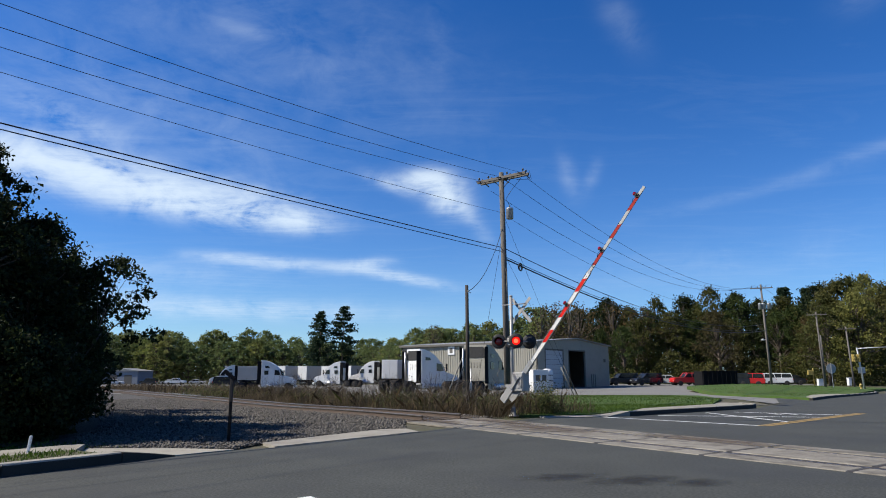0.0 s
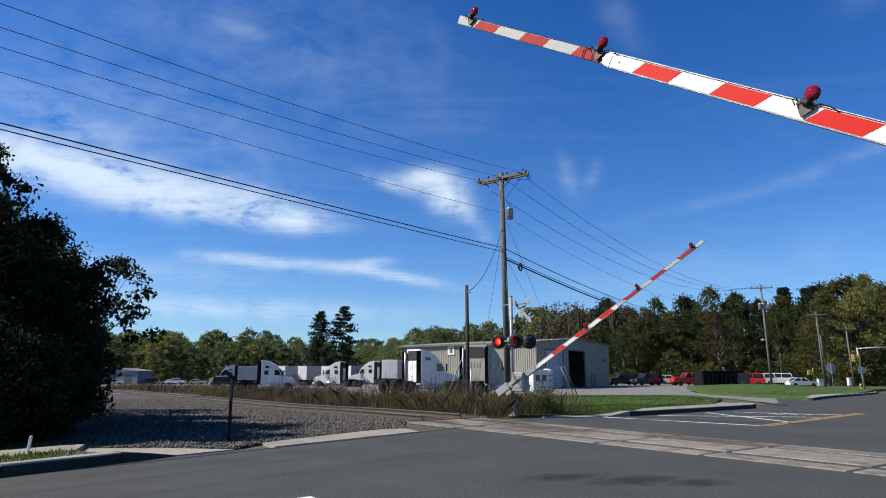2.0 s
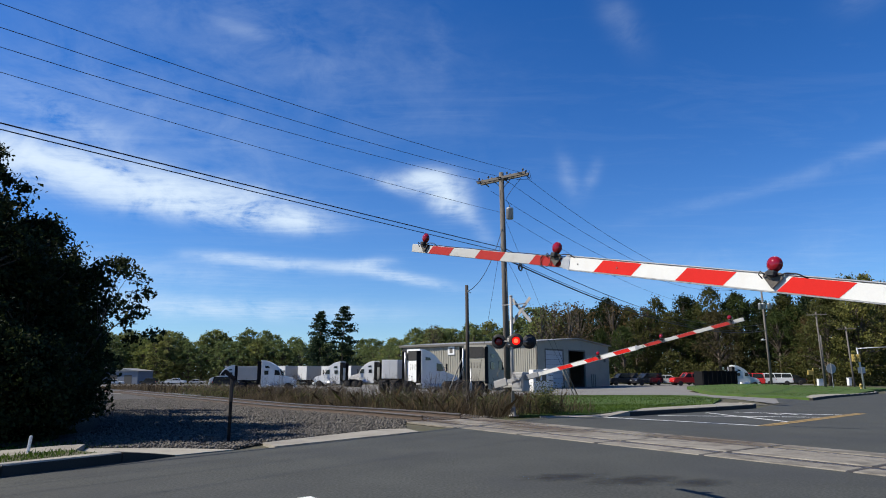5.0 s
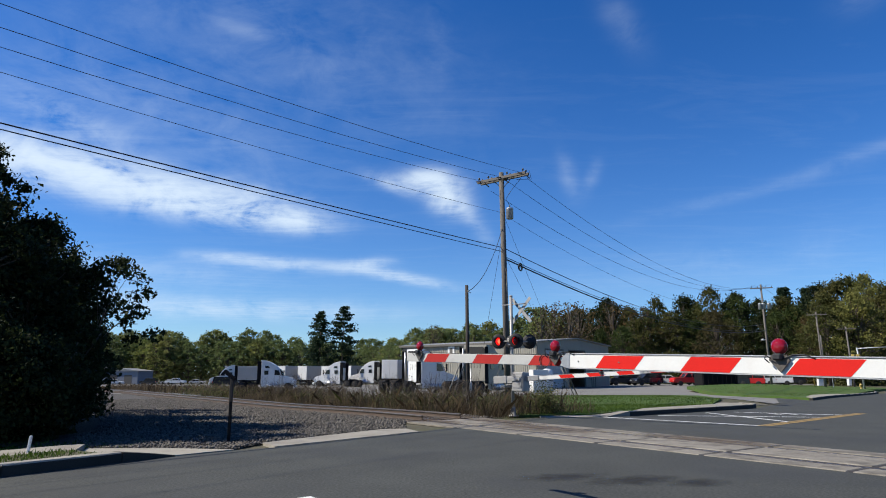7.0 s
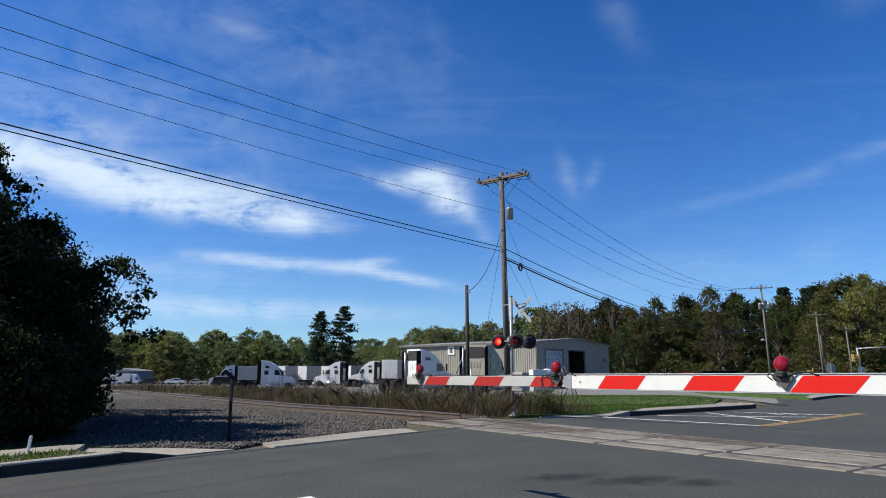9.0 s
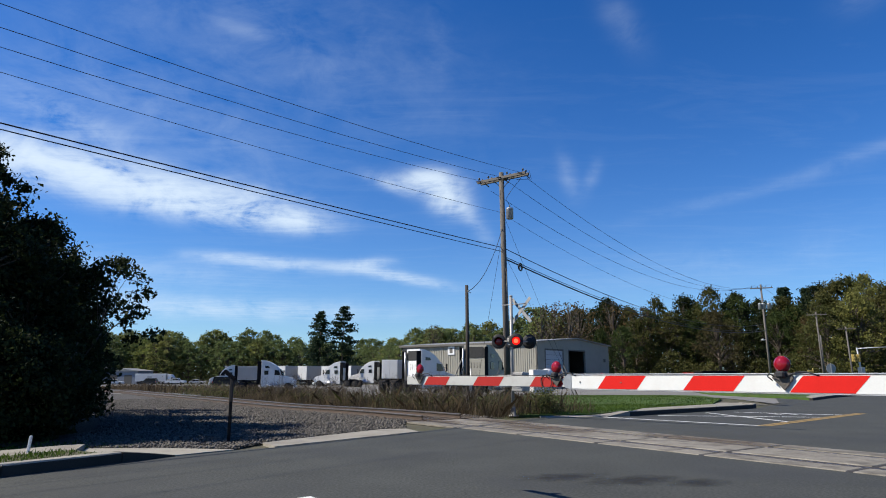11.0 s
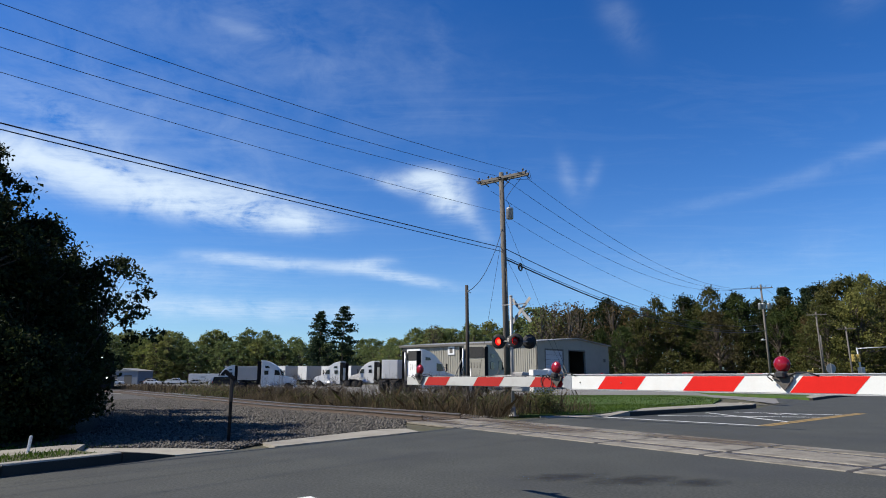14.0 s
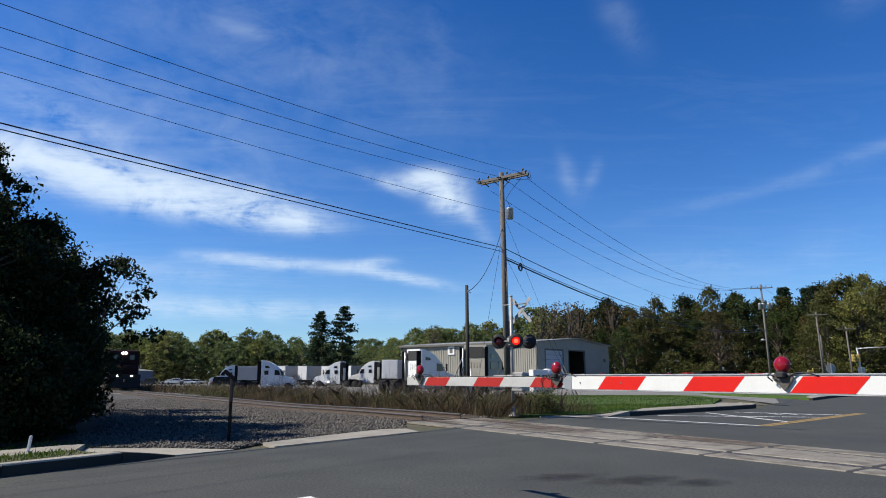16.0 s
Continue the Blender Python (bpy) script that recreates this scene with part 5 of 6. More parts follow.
def tractor(m, paint, label, windows=True):
    """Sleeper road tractor: x forward, origin on the ground below the rear axles."""
    t = thing("semi_truck", m, label, "truck", "semi trucks")
    bm = B()
    for y in (-0.42, 0.42):
        add_box(bm, (-1.3, y - 0.05, 0.75), (5.6, y + 0.05, 1.0), 0.01)
    for x in (-1.2, 0.0, 1.3, 2.2):
        add_box(bm, (x - 0.06, -0.42, 0.8), (x + 0.06, 0.42, 0.95), 0.01)
    part("chassis", bm, black_steel, t)
    bm = B()
    add_prism(bm, [(-0.6, 1.02), (0.5, 1.02), (0.45, 1.2), (-0.1, 1.22), (-0.55, 1.12)], -0.45, 0.45)
    part("fifth_wheel", bm, black_steel, t)
    for x in (-0.68, 0.68):
        for y in (-0.95, 0.95):
            wheel(t, x, y, 0.51, 0.58)
        for y in (-0.95, 0.95):
            bm = B()
            pr = [(x + 0.6 * math.cos(a), 0.51 + 0.6 * math.sin(a)) for a in [radians(20 + 14 * i) for i in range(11)]]
            inn = [(x + 0.57 * math.cos(a), 0.51 + 0.57 * math.sin(a)) for a in [radians(20 + 14 * i) for i in range(11)]]
            add_prism(bm, pr + inn[::-1], y - 0.3, y + 0.3)
            part("mudguard", bm, black_steel, t)
    for y in (-1.02, 1.02):
        wheel(t, 5.35, y, 0.51, 0.3)
    # sleeper and cab
    bm = B()
    add_prism(bm, [(1.75, 0.75), (4.55, 0.75), (4.6, 1.9), (4.15, 2.75), (3.6, 3.3), (2.9, 3.72), (2.2, 3.95), (1.75, 3.98)], -1.17, 1.17)
    bmesh.ops.bevel(bm, geom=[e for e in bm.edges if abs(e.verts[0].co.y - e.verts[1].co.y) < 0.01], offset=0.1, segments=2, affect="EDGES")
    part("cab", bm, paint, t, smooth=False)
    bm = B()
    add_box(bm, (1.7, -1.0, 1.1), (1.75, 1.0, 2.85), 0.02)
    part("rear_panel", bm, paint, t)
    # no real opening: a flat dark panel paints the shade behind the fairing
    bm = B()
    add_prism(bm, [(-0.98, 2.95), (0.98, 2.95), (0.98, 3.6), (0.75, 3.82), (-0.75, 3.82), (-0.98, 3.6)], 1.7, 1.76, 0, Matrix(((0, 1, 0, 0), (1, 0, 0, 0), (0, 0, 1, 0), (0, 0, 0, 1))))
    part("fairing_opening", bm, inside_shade, t, "flat dark panel in place of the shaded opening behind the roof fairing")
    for k in range(4):
        bm = B()
        add_box(bm, (1.7, -0.55 + 0.28 * k, 2.1), (1.73, -0.45 + 0.28 * k, 2.6), 0.005)
        part("hose_holder", bm, trim_dark, t)
    for y in (-1.2, 1.2):
        bm = B()
        add_box(bm, (1.3, y - 0.03, 0.9), (1.8, y + 0.03, 3.8), 0.02)
        part("side_extender", bm, black_steel, t)
        bm = B()
        add_prism(bm, [(3.55, 2.0), (4.35, 2.0), (4.1, 2.62), (3.55, 2.7)], y - 0.02 if y > 0 else y + 0.0, y + 0.0 if y > 0 else y + 0.02)
        part("door_window", bm, glass, t)
        if windows:
            bm = B()
            add_box(bm, (2.2, y - 0.015, 2.05), (2.75, y + 0.015, 2.6), 0.01)
            part("sleeper_window", bm, glass, t)
        bm = B()
        add_prism(bm, [(2.3, 2.95), (2.9, 2.95), (2.8, 3.2), (2.3, 3.25)], y - 0.012, y + 0.012)
        part("upper_window", bm, glass, t)
        bm = B()
        add_tube(bm, (2.6, y * 0.86, 0.62), (4.2, y * 0.86, 0.62), 0.3, None, 14)
        part("fuel_tank", bm, chrome, t)
        bm = B()
        add_box(bm, (1.8, y * 0.98 - 0.02, 0.45), (4.5, y * 0.98 + 0.02, 1.0), 0.02)
        part("side_skirt", bm, paint, t)
        bm = B()
        add_box(bm, (4.45, y * 1.18 - 0.06, 1.95), (4.6, y * 1.18 + 0.06, 2.65), 0.03)
        add_tube(bm, (4.4, y, 2.3), (4.5, y * 1.18, 2.3), 0.02, None, 6)
        part("mirror", bm, black_steel, t)
        bm = B()
        add_box(bm, (6.1, y * 0.75 - 0.16, 0.95), (6.32, y * 0.75 + 0.16, 1.2), 0.04)
        part("headlamp", bm, chrome, t)
    bm = B()
    add_prism(bm, [(4.62, 1.92), (4.72, 1.95), (4.22, 2.78), (4.15, 2.74)], -1.0, 1.0)
    part("windscreen", bm, glass, t)
    bm = B()
    add_prism(bm, [(4.5, 0.7), (6.25, 0.7), (6.3, 1.35), (5.9, 1.62), (4.62, 1.95), (4.5, 1.95)], -0.98, 0.98)
    bmesh.ops.bevel(bm, geom=[e for e in bm.edges if abs(e.verts[0].co.y - e.verts[1].co.y) < 0.01], offset=0.12, segments=2, affect="EDGES")
    part("bonnet", bm, paint, t)
    bm = B()
    add_box(bm, (6.28, -0.5, 0.8), (6.34, 0.5, 1.35), 0.02)
    part("grille", bm, chrome, t)
    bm = B()
    add_box(bm, (6.1, -1.15, 0.35), (6.42, 1.15, 0.72), 0.06)
    part("bumper", bm, paint, t)
    bm = B()
    add_tube(bm, (1.5, 1.0, 1.0), (1.5, 1.0, 3.7), 0.08, None, 10)
    part("exhaust_pipe", bm, chrome, t)
    return t


def trailer(m, label, L=13.6, paint=None):
    t = thing("semi_trailer", m, label, "trailer", "semi trailers")
    bm = B()
    add_box(bm, (0, -1.28, 1.15), (L, 1.28, 4.05), 0.03)
    part("box_body", bm, paint or trailer_side, t)
    for y in (-1.0, 0.0):
        bm = B()
        add_box(bm, (-0.04, y + 0.0 if y < 0 else 0.01, 1.25), (0.0, (y + 0.99) if y < 0 else 1.0, 3.95), 0.01)
        ob = part("rear_door", bm, alu_box, t, "white trailer rear door")
        ob.matrix_basis = Matrix.Scale(1.22, 4, (0, 1, 0))
    bm = B()
    add_box(bm, (L, -1.26, 1.2), (L + 0.05, 1.26, 4.0), 0.02)
    part("front_panel", bm, alu_box, t)
    for x in (1.2, 2.5):
        for y in (-1.0, 1.0):
            wheel(t, x, y, 0.5, 0.5, 12)
    bm = B()
    add_box(bm, (0.4, -0.5, 0.9), (L - 0.5, -0.4, 1.15))
    add_box(bm, (0.4, 0.4, 0.9), (L - 0.5, 0.5, 1.15))
    part("underframe", bm, black_steel, t)
    for y in (-0.8, 0.8):
        bm = B()
        add_box(bm, (L - 2.6, y - 0.08, 0.05), (L - 2.45, y + 0.08, 1.15), 0.01)
        part("landing_leg", bm, galv, t)
    bm = B()
    add_box(bm, (-0.02, -1.1, 0.5), (0.08, 1.1, 0.62), 0.01)
    part("bumper_bar", bm, galv, t)
    return t


def car(m, paint, label, shape="sedan", name="car"):
    t = thing(name, m, label, "car" if name == "car" else name.replace("_", " "), "parked cars")
    low = {"sedan": [(-2.2, 0.3), (2.2, 0.3), (2.25, 0.6), (2.0, 0.82), (0.95, 0.95), (-1.6, 1.0), (-2.2, 0.92)],
           "suv": [(-2.3, 0.35), (2.3, 0.35), (2.32, 0.75), (2.1, 1.0), (1.1, 1.08), (-2.25, 1.1)],
           "pickup": [(-2.7, 0.45), (2.7, 0.45), (2.72, 0.9), (2.5, 1.1), (1.2, 1.15), (-2.7, 1.12)]}[shape]
    top = {"sedan": [(0.95, 0.93), (0.25, 1.42), (-0.95, 1.45), (-1.75, 0.98)], "suv": [(1.1, 1.06), (0.5, 1.68), (-2.0, 1.72), (-2.2, 1.08)],
           "pickup": [(1.2, 1.12), (0.55, 1.75), (-0.6, 1.78), (-0.8, 1.12)]}[shape]
    bm = B()
    add_prism(bm, low, -0.9, 0.9)
    bmesh.ops.bevel(bm, geom=bm.edges[:], offset=0.07, segments=2, affect="EDGES")
    part("body", bm, paint, t)
    bm = B()
    add_prism(bm, top, -0.74, 0.74)
    bmesh.ops.bevel(bm, geom=bm.edges[:], offset=0.06, segments=1, affect="EDGES")
    part("cabin_glass", bm, glass, t)
    bm = B()
    a, b = top[1], top[2]
    add_box(bm, (b[0] - 0.02, -0.76, b[1] - 0.1), (a[0] + 0.02, 0.76, b[1] + 0.02), 0.03)
    part("roof", bm, paint, t)
    for y in (-0.75, 0.75):
        x = (a[0] + b[0]) / 2
        for p, q in ((top[0], top[1]), (top[2], top[3]), ((x, top[0][1]), (x, b[1]))):
            bm = B()
            add_tube(bm, (p[0], y, p[1]), (q[0], y, q[1]), 0.045, None, 6)
            part("pillar", bm, paint, t)
        for x in (-1.4, 1.45) if shape != "pickup" else (-1.7, 1.75):
            wheel(t, x, y * 1.1, 0.34, 0.22, 14)
        bm = B()
        add_box(bm, (low[1][0] - 0.12, y * 0.85 - 0.15, 0.62), (low[1][0] + 0.04, y * 0.85 + 0.15, 0.78), 0.03)
        part("headlamp", bm, chrome, t)
        bm = B()
        add_box(bm, (low[0][0] - 0.02, y * 0.95 - 0.12, 0.72), (low[0][0] + 0.1, y * 0.95 + 0.12, 0.92), 0.02)
        part("tail_lamp", bm, lamp_red, t)
    return t


def at(x, y, turn, lift=0.0):
    return Matrix.Translation((x, y, gz(x, y) + lift)) @ Matrix.Rotation(radians(turn), 4, "Z")


def build_vehicles():
    tractor(at(-4.15, 60.3, 36), white_paint, "white sleeper semi tractor parked without trailer on the lot", False)
    tractor(at(1.6, 52.6, 55), grey_paint, "grey beige sleeper semi tractor parked by the warehouse")
    tractor(at(-26.2, 90, 8), white_paint, "white sleeper semi tractor with dark windows")
    tractor(at(-14.2, 106, 168), white_paint, "white semi tractor parked in the row")
    tractor(at(-9.0, 108, 165), white_paint, "white semi tractor parked in the row")
    tractor(at(-38.0, 128, 196), white_paint, "white semi tractor parked at the row's end")
    trailer(at(-46, 142, 3), "pale grey box trailer parked at the lot's edge")
    for x, y, a in ((-34.0, 140, 62), (-29.5, 140, 60), (-24.5, 140, 62), (-20.2, 140, 58), (-14.5, 142, 60), (-9.0, 142, 62)):
        trailer(at(x, y, a), "pale grey box trailer parked in a row", 13.6)
    trailer(at(-8.3, 104, 80), "short white box trailer beside the warehouse", 9.0, alu_box)
    car(at(-39.5, 122, 10), black_car, "dark suv parked among the trailers", "suv")
    # cars on the far west lot
    car(at(-75, 188, 0), white_paint, "white pickup parked on the far lot", "pickup", "pickup_truck")
    car(at(-83.5, 190, 180), black_car, "dark suv parked on the far lot", "suv")
    car(at(-78.5, 192, 180), trailer_side, "grey car parked on the far lot", "sedan")
    car(at(-92, 188, 10), white_paint, "white car parked on the far lot", "sedan")
    car(at(-70.4, 192, 0), trailer_side, "grey car parked on the far lot", "sedan")
    # cars by the east wood
    car(at(29.5, 97, 200), black_car, "black car parked beside the woods", "suv")
    car(at(26.3, 98, 190), black_car, "black car parked beside the woods", "suv")
    car(at(32.6, 99, 160), trailer_side, "silver car parked beside the woods", "sedan")
    car(at(35.2, 95.5, 185), red_paint, "red pickup parked beside the woods", "pickup", "pickup_truck")
    car(at(38.5, 100, 190), black_car, "dark car parked beside the woods", "sedan")
    car(at(38.4, 89.3, 160), black_car, "dark blue car parked behind the dumpster", "suv")
    car(at(41.4, 91.5, 165), red_paint, "red car parked behind the grass strip", "suv")
    car(at(44.9, 95.6, 170), alu_box, "silver suv parked behind the grass strip", "suv")
    car(at(48.9, 98.6, 165), white_paint, "white van parked behind the grass strip", "suv")
    car(at(53, 102.5, 165), black_car, "dark car parked behind the grass strip", "sedan")
    # low sheds on the far west side
    for x, y, w, d, h in ((-109, 205, 11, 9, 4.8), (-97.0, 206, 11, 9, 3.9)):
        s = thing("storage_shed", at(x, y, -4), "low pale blue grey storage shed far off", "shed", "sheds")
        bm = B()
        add_box(bm, (-w / 2, -d / 2, 0), (w / 2, d / 2, h), 0.02)
        part("wall", bm, blue_grey, s)
        bm = B()
        add_prism(bm, [(-w / 2 - 0.3, h), (w / 2 + 0.3, h), (w / 2 + 0.3, h + 0.15), (0, h + 0.9), (-w / 2 - 0.3, h + 0.15)], -d / 2 - 0.3, d / 2 + 0.3)
        part("roof", bm, roof_panel, s)
        for x0 in (-w * 0.3, w * 0.12):
            bm = B()
            add_box(bm, (x0, -d / 2 - 0.03, 0), (x0 + 2.4, -d / 2 + 0.01, 2.8), 0.01)
            part("door", bm, trim_dark, s)


build_vehicles()


def box_truck(m):
    t = thing("semi_truck", m, "white semi truck with box trailer driving across the lot", "truck", "semi trucks")
    bm = B()
    add_box(bm, (-11.5, -1.28, 1.1), (0.0, 1.28, 3.95), 0.04)
    part("box_body", bm, alu_box, t)
    bm = B()
    add_box(bm, (-7, -1.29, 2.4), (-5.2, -1.285, 3.0))
    part("side_mark", bm, trailer_side, t)
    bm = B()
    add_prism(bm, [(0.6, 0.5), (3.0, 0.5), (3.1, 1.6), (2.5, 2.9), (1.8, 3.6), (0.6, 3.8)], -1.15, 1.15)
    bmesh.ops.bevel(bm, geom=bm.edges[:], offset=0.08, segments=1, affect="EDGES")
    part("cab", bm, white_paint, t)
    bm = B()
    add_prism(bm, [(3.0, 0.5), (4.4, 0.5), (4.4, 1.3), (3.1, 1.7)], -1.0, 1.0)
    part("bonnet", bm, white_paint, t)
    bm = B()
    add_prism(bm, [(1.9, 1.8), (2.9, 1.8), (2.5, 2.6), (1.9, 2.6)], -1.17, 1.17)
    part("window", bm, glass, t)
    for x in (-10.4, -9.2, -0.8, 0.4, 3.6):
        for y in (-1.0, 1.0):
            wheel(t, x, y, 0.5, 0.4, 12)
    bm = B()
    add_box(bm, (-11, -0.5, 0.8), (0.8, 0.5, 1.1))
    part("underframe", bm, black_steel, t)
    return t


moving_truck = box_truck(at(-100, 192, 0))
moving_truck.scale = (0.78, 0.78, 0.78)
moving_car = car(at(-104, 194, 0), white_paint, "white car driving across the far lot", "sedan")


def locomotive():
    t = thing("locomotive", Matrix.Identity(4), "dark maroon diesel locomotive with lit headlights on the track", "locomotive")
    bm = B()
    add_box(bm, (-18.5, -1.5, 1.15), (0.0, 1.5, 1.55), 0.04)
    part("frame_deck", bm, loco_grey, t)
    bm = B()
    add_box(bm, (-17.8, -0.95, 1.55), (-3.85, 0.95, 3.8), 0.12)
    part("long_hood", bm, loco_paint, t)
    bm = B()
    add_prism(bm, [(-3.9, 1.55), (-1.1, 1.55), (-1.1, 3.0), (-1.3, 4.0), (-3.7, 4.15), (-3.9, 4.05)], -1.5, 1.5)
    bmesh.ops.bevel(bm, geom=bm.edges[:], offset=0.08, segments=1, affect="EDGES")
    part("cab", bm, loco_paint, t)
    bm = B()
    add_prism(bm, [(-1.3, 1.55), (-0.45, 1.55), (-0.4, 2.35), (-1.3, 2.6)], -1.3, 1.3)
    bmesh.ops.bevel(bm, geom=bm.edges[:], offset=0.1, segments=1, affect="EDGES")
    part("short_hood", bm, loco_paint, t)
    for y in (-0.98, 0.55):
        bm = B()
        add_box(bm, (-1.24, y, 3.05), (-1.1, y + 0.43, 3.55), 0.01)
        part("windscreen", bm, glass, t)
    for y in (-0.09, 0.09):
        bm = B()
        add_lathe(bm, [(0.12, 0.0), (0.13, 0.05), (0.06, 0.08)], 14, Matrix.Translation((-1.2, y * 1.5, 3.72)) @ Matrix.Rotation(math.pi / 2, 4, "Y"))
        part("headlight", bm, headlight, t, "lit twin headlight")
    for y in (-0.66, 0.66):
        bm = B()
        add_lathe(bm, [(0.1, 0.0), (0.11, 0.04), (0.05, 0.06)], 12, Matrix.Translation((-0.02, y, 1.4)) @ Matrix.Rotation(math.pi / 2, 4, "Y"))
        part("ditch_light", bm, headlight, t, "lit ditch light")
    bm = B()
    add_prism(bm, [(-0.3, 0.25), (0.25, 0.2), (0.05, 1.2), (-0.3, 1.2)], -1.45, 1.45)
    part("pilot_plow", bm, loco_grey, t)
    bm = B()
    add_box(bm, (0.0, -0.12, 0.75), (0.55, 0.12, 1.05), 0.04)
    part("coupler", bm, loco_grey, t)
    for x in (-14.5, -4.5):
        bm = B()
        add_box(bm, (x - 1.9, -1.2, 0.45), (x + 1.9, 1.2, 0.95), 0.08)
        part("bogie", bm, loco_grey, t)
        for dx in (-1.3, 0, 1.3):
            for y in (-0.75, 0.75):
                bm = B()
                add_lathe(bm, [(0.1, -0.07), (0.5, -0.07), (0.5, 0.07), (0.1, 0.07)], 16, Matrix.Translation((x + dx, y, 0.5)) @ Matrix.Rotation(math.pi / 2, 4, "X"))
                part("wheel", bm, rail_rust, t)
    for y in (-1.42, 1.42):
        bm = B()
        for x in (-0.1, -1.0, -5.5, -7.5, -9.5, -11.5, -13.5, -15.5, -17.5):
            add_tube(bm, (x, y, 1.5), (x, y, 2.5), 0.02, None, 5)
        add_tube(bm, (-0.1, y, 2.5), (-1.2, y, 2.5), 0.02, None, 5)
        add_tube(bm, (-4.0, y, 2.5), (-17.6, y, 2.5), 0.02, None, 5)
        part("handrail", bm, galv, t)
    bm = B()
    add_box(bm, (-11.5, -1.3, 0.55), (-7.5, 1.3, 1.15), 0.1)
    part("fuel_tank", bm, loco_grey, t)
    return t


loco = locomotive()
passing_truck = tractor(at(13, 103.5, -40), white_paint, "white semi tractor driving out past the dumpster")
passing_truck.scale = (0.68, 0.68, 0.68)
passing_car = car(at(24, 91.5, -40), white_paint, "white sedan driving out past the dumpster", "sedan")
passing_car.scale = (0.8, 0.8, 0.8)
# ---- small fixtures ----
def build_fixtures():
    # slanted black post by the apron
    p = thing("track_post", Matrix.Translation((-4.72, 14.98, 0)), "slim black steel post with slanted head in the ballast", "post")
    bm = B()
    add_box(bm, (-0.03, -0.03, -0.1), (0.03, 0.03, 0.95), 0.006)
    part("lower_post", bm, black_steel, p)
    bm = B()
    add_box(bm, (-0.036, -0.036, 0.86), (0.036, 0.036, 1.36), 0.01)
    part("upper_sleeve", bm, dark_wood, p, "brown sleeve round the upper post")
    bm = B()
    add_box(bm, (-0.2, -0.05, -0.035), (0.13, 0.05, 0.045), 0.015, Matrix.Translation((-0.03, 0, 1.42)) @ Matrix.Rotation(radians(38), 4, "Y"))
    part("slanted_head", bm, black_steel, p)
    # white stake in the verge
    p = thing("marker_stake", Matrix.Translation((-7.42, 12.2, 0.1)), "short white marker stake in the grass verge", "stake")
    bm = B()
    add_box(bm, (-0.022, -0.022, -0.15), (0.022, 0.022, 0.29), 0.006, Matrix.Rotation(radians(6), 4, "Y"))
    part("stake", bm, paint_white, p)
    # guy wire guards
    for a, b, label, m in (((10.9, 54.5, -0.25), (9.75, 54, 2.1), "dark plastic guy wire guard in the lawn", trim_dark), ((10.6, 54.5, -0.25), (9.55, 54, 1.9), "pale plastic guy wire guard in the lawn", concrete),
                           ((0.0, 31.5, 0.0), (0.95, 33.0, 2.2), "yellowed plastic guy wire guard in the weeds", concrete), ((0.3, 31.5, 0.0), (1.05, 33.0, 1.9), "yellowed plastic guy wire guard in the weeds", pole_wood)):
        bm = B()
        add_tube(bm, a, b, 0.035, None, 8)
        tagged(part("guy_guard", bm, m), label, "guy guard", "guy guards")
    # equipment beside the warehouse
    p = thing("equipment_cabinet", at(8.3, 58, 20), "white equipment cabinet with dark vents behind the signal", "cabinet")
    bm = B()
    add_box(bm, (-0.75, -0.4, 0.05), (0.75, 0.4, 2.05), 0.03)
    part("body", bm, white_paint, p)
    for x in (-0.5, 0.1):
        bm = B()
        add_box(bm, (x, -0.43, 1.1), (x + 0.42, -0.39, 1.6), 0.01)
        part("vent", bm, trim_dark, p)
    p = thing("storage_tank", at(9.2, 59, 0), "upright white storage tank with dark bands", "tank")
    bm = B()
    add_lathe(bm, [(0.4, 0.1), (0.5, 0.15), (0.5, 1.85), (0.42, 2.05), (0.15, 2.15)], 18)
    part("tank", bm, white_paint, p)
    for z in (0.5, 1.1, 1.55):
        bm = B()
        add_lathe(bm, [(0.5, z), (0.515, z + 0.01), (0.515, z + 0.07), (0.5, z + 0.08)], 18)
        part("band", bm, trim_dark, p)
    # roll-off dumpster
    p = thing("roll_off_dumpster", at(33.6, 82.5, 3) @ Matrix.Diagonal((0.84, 1, 1, 1)), "long dark ribbed roll-off dumpster on the lot", "dumpster")
    bm = B()
    add_box(bm, (-2.6, -1.2, 0.15), (2.6, 1.2, 0.3), 0.03)
    add_box(bm, (-2.6, -1.2, 0.3), (2.6, -1.1, 1.95), 0.02)
    add_box(bm, (-2.6, 1.1, 0.3), (2.6, 1.2, 1.95), 0.02)
    add_box(bm, (-2.6, -1.1, 0.3), (-2.5, 1.1, 1.95), 0.02)
    add_box(bm, (2.5, -1.1, 0.3), (2.6, 1.1, 1.95), 0.02)
    part("body", bm, black_steel, p)
    for k in range(8):
        bm = B()
        add_box(bm, (-2.5 + k * 0.68, -1.3, 0.2), (-2.38 + k * 0.68, -1.19, 1.95), 0.02)
        part("rib", bm, black_steel, p)
    bm = B()
    add_box(bm, (-2.65, -1.3, 1.9), (2.65, -1.12, 2.02), 0.03)
    part("top_rail", bm, black_steel, p)
    for x in (-2.0, 2.0):
        bm = B()
        add_tube(bm, (x, -1.1, 0.12), (x, 1.1, 0.12), 0.12, None, 10)
        part("roller", bm, black_steel, p)
    # round sign seen from behind
    p = thing("road_sign", at(37.95, 65.2, 0, 0.1), "round road sign seen from its bare back", "road sign", "road signs")
    bm = B()
    add_box(bm, (-0.03, -0.03, 0), (0.03, 0.03, 2.6), 0.008)
    part("sign_post", bm, galv, p)
    bm = B()
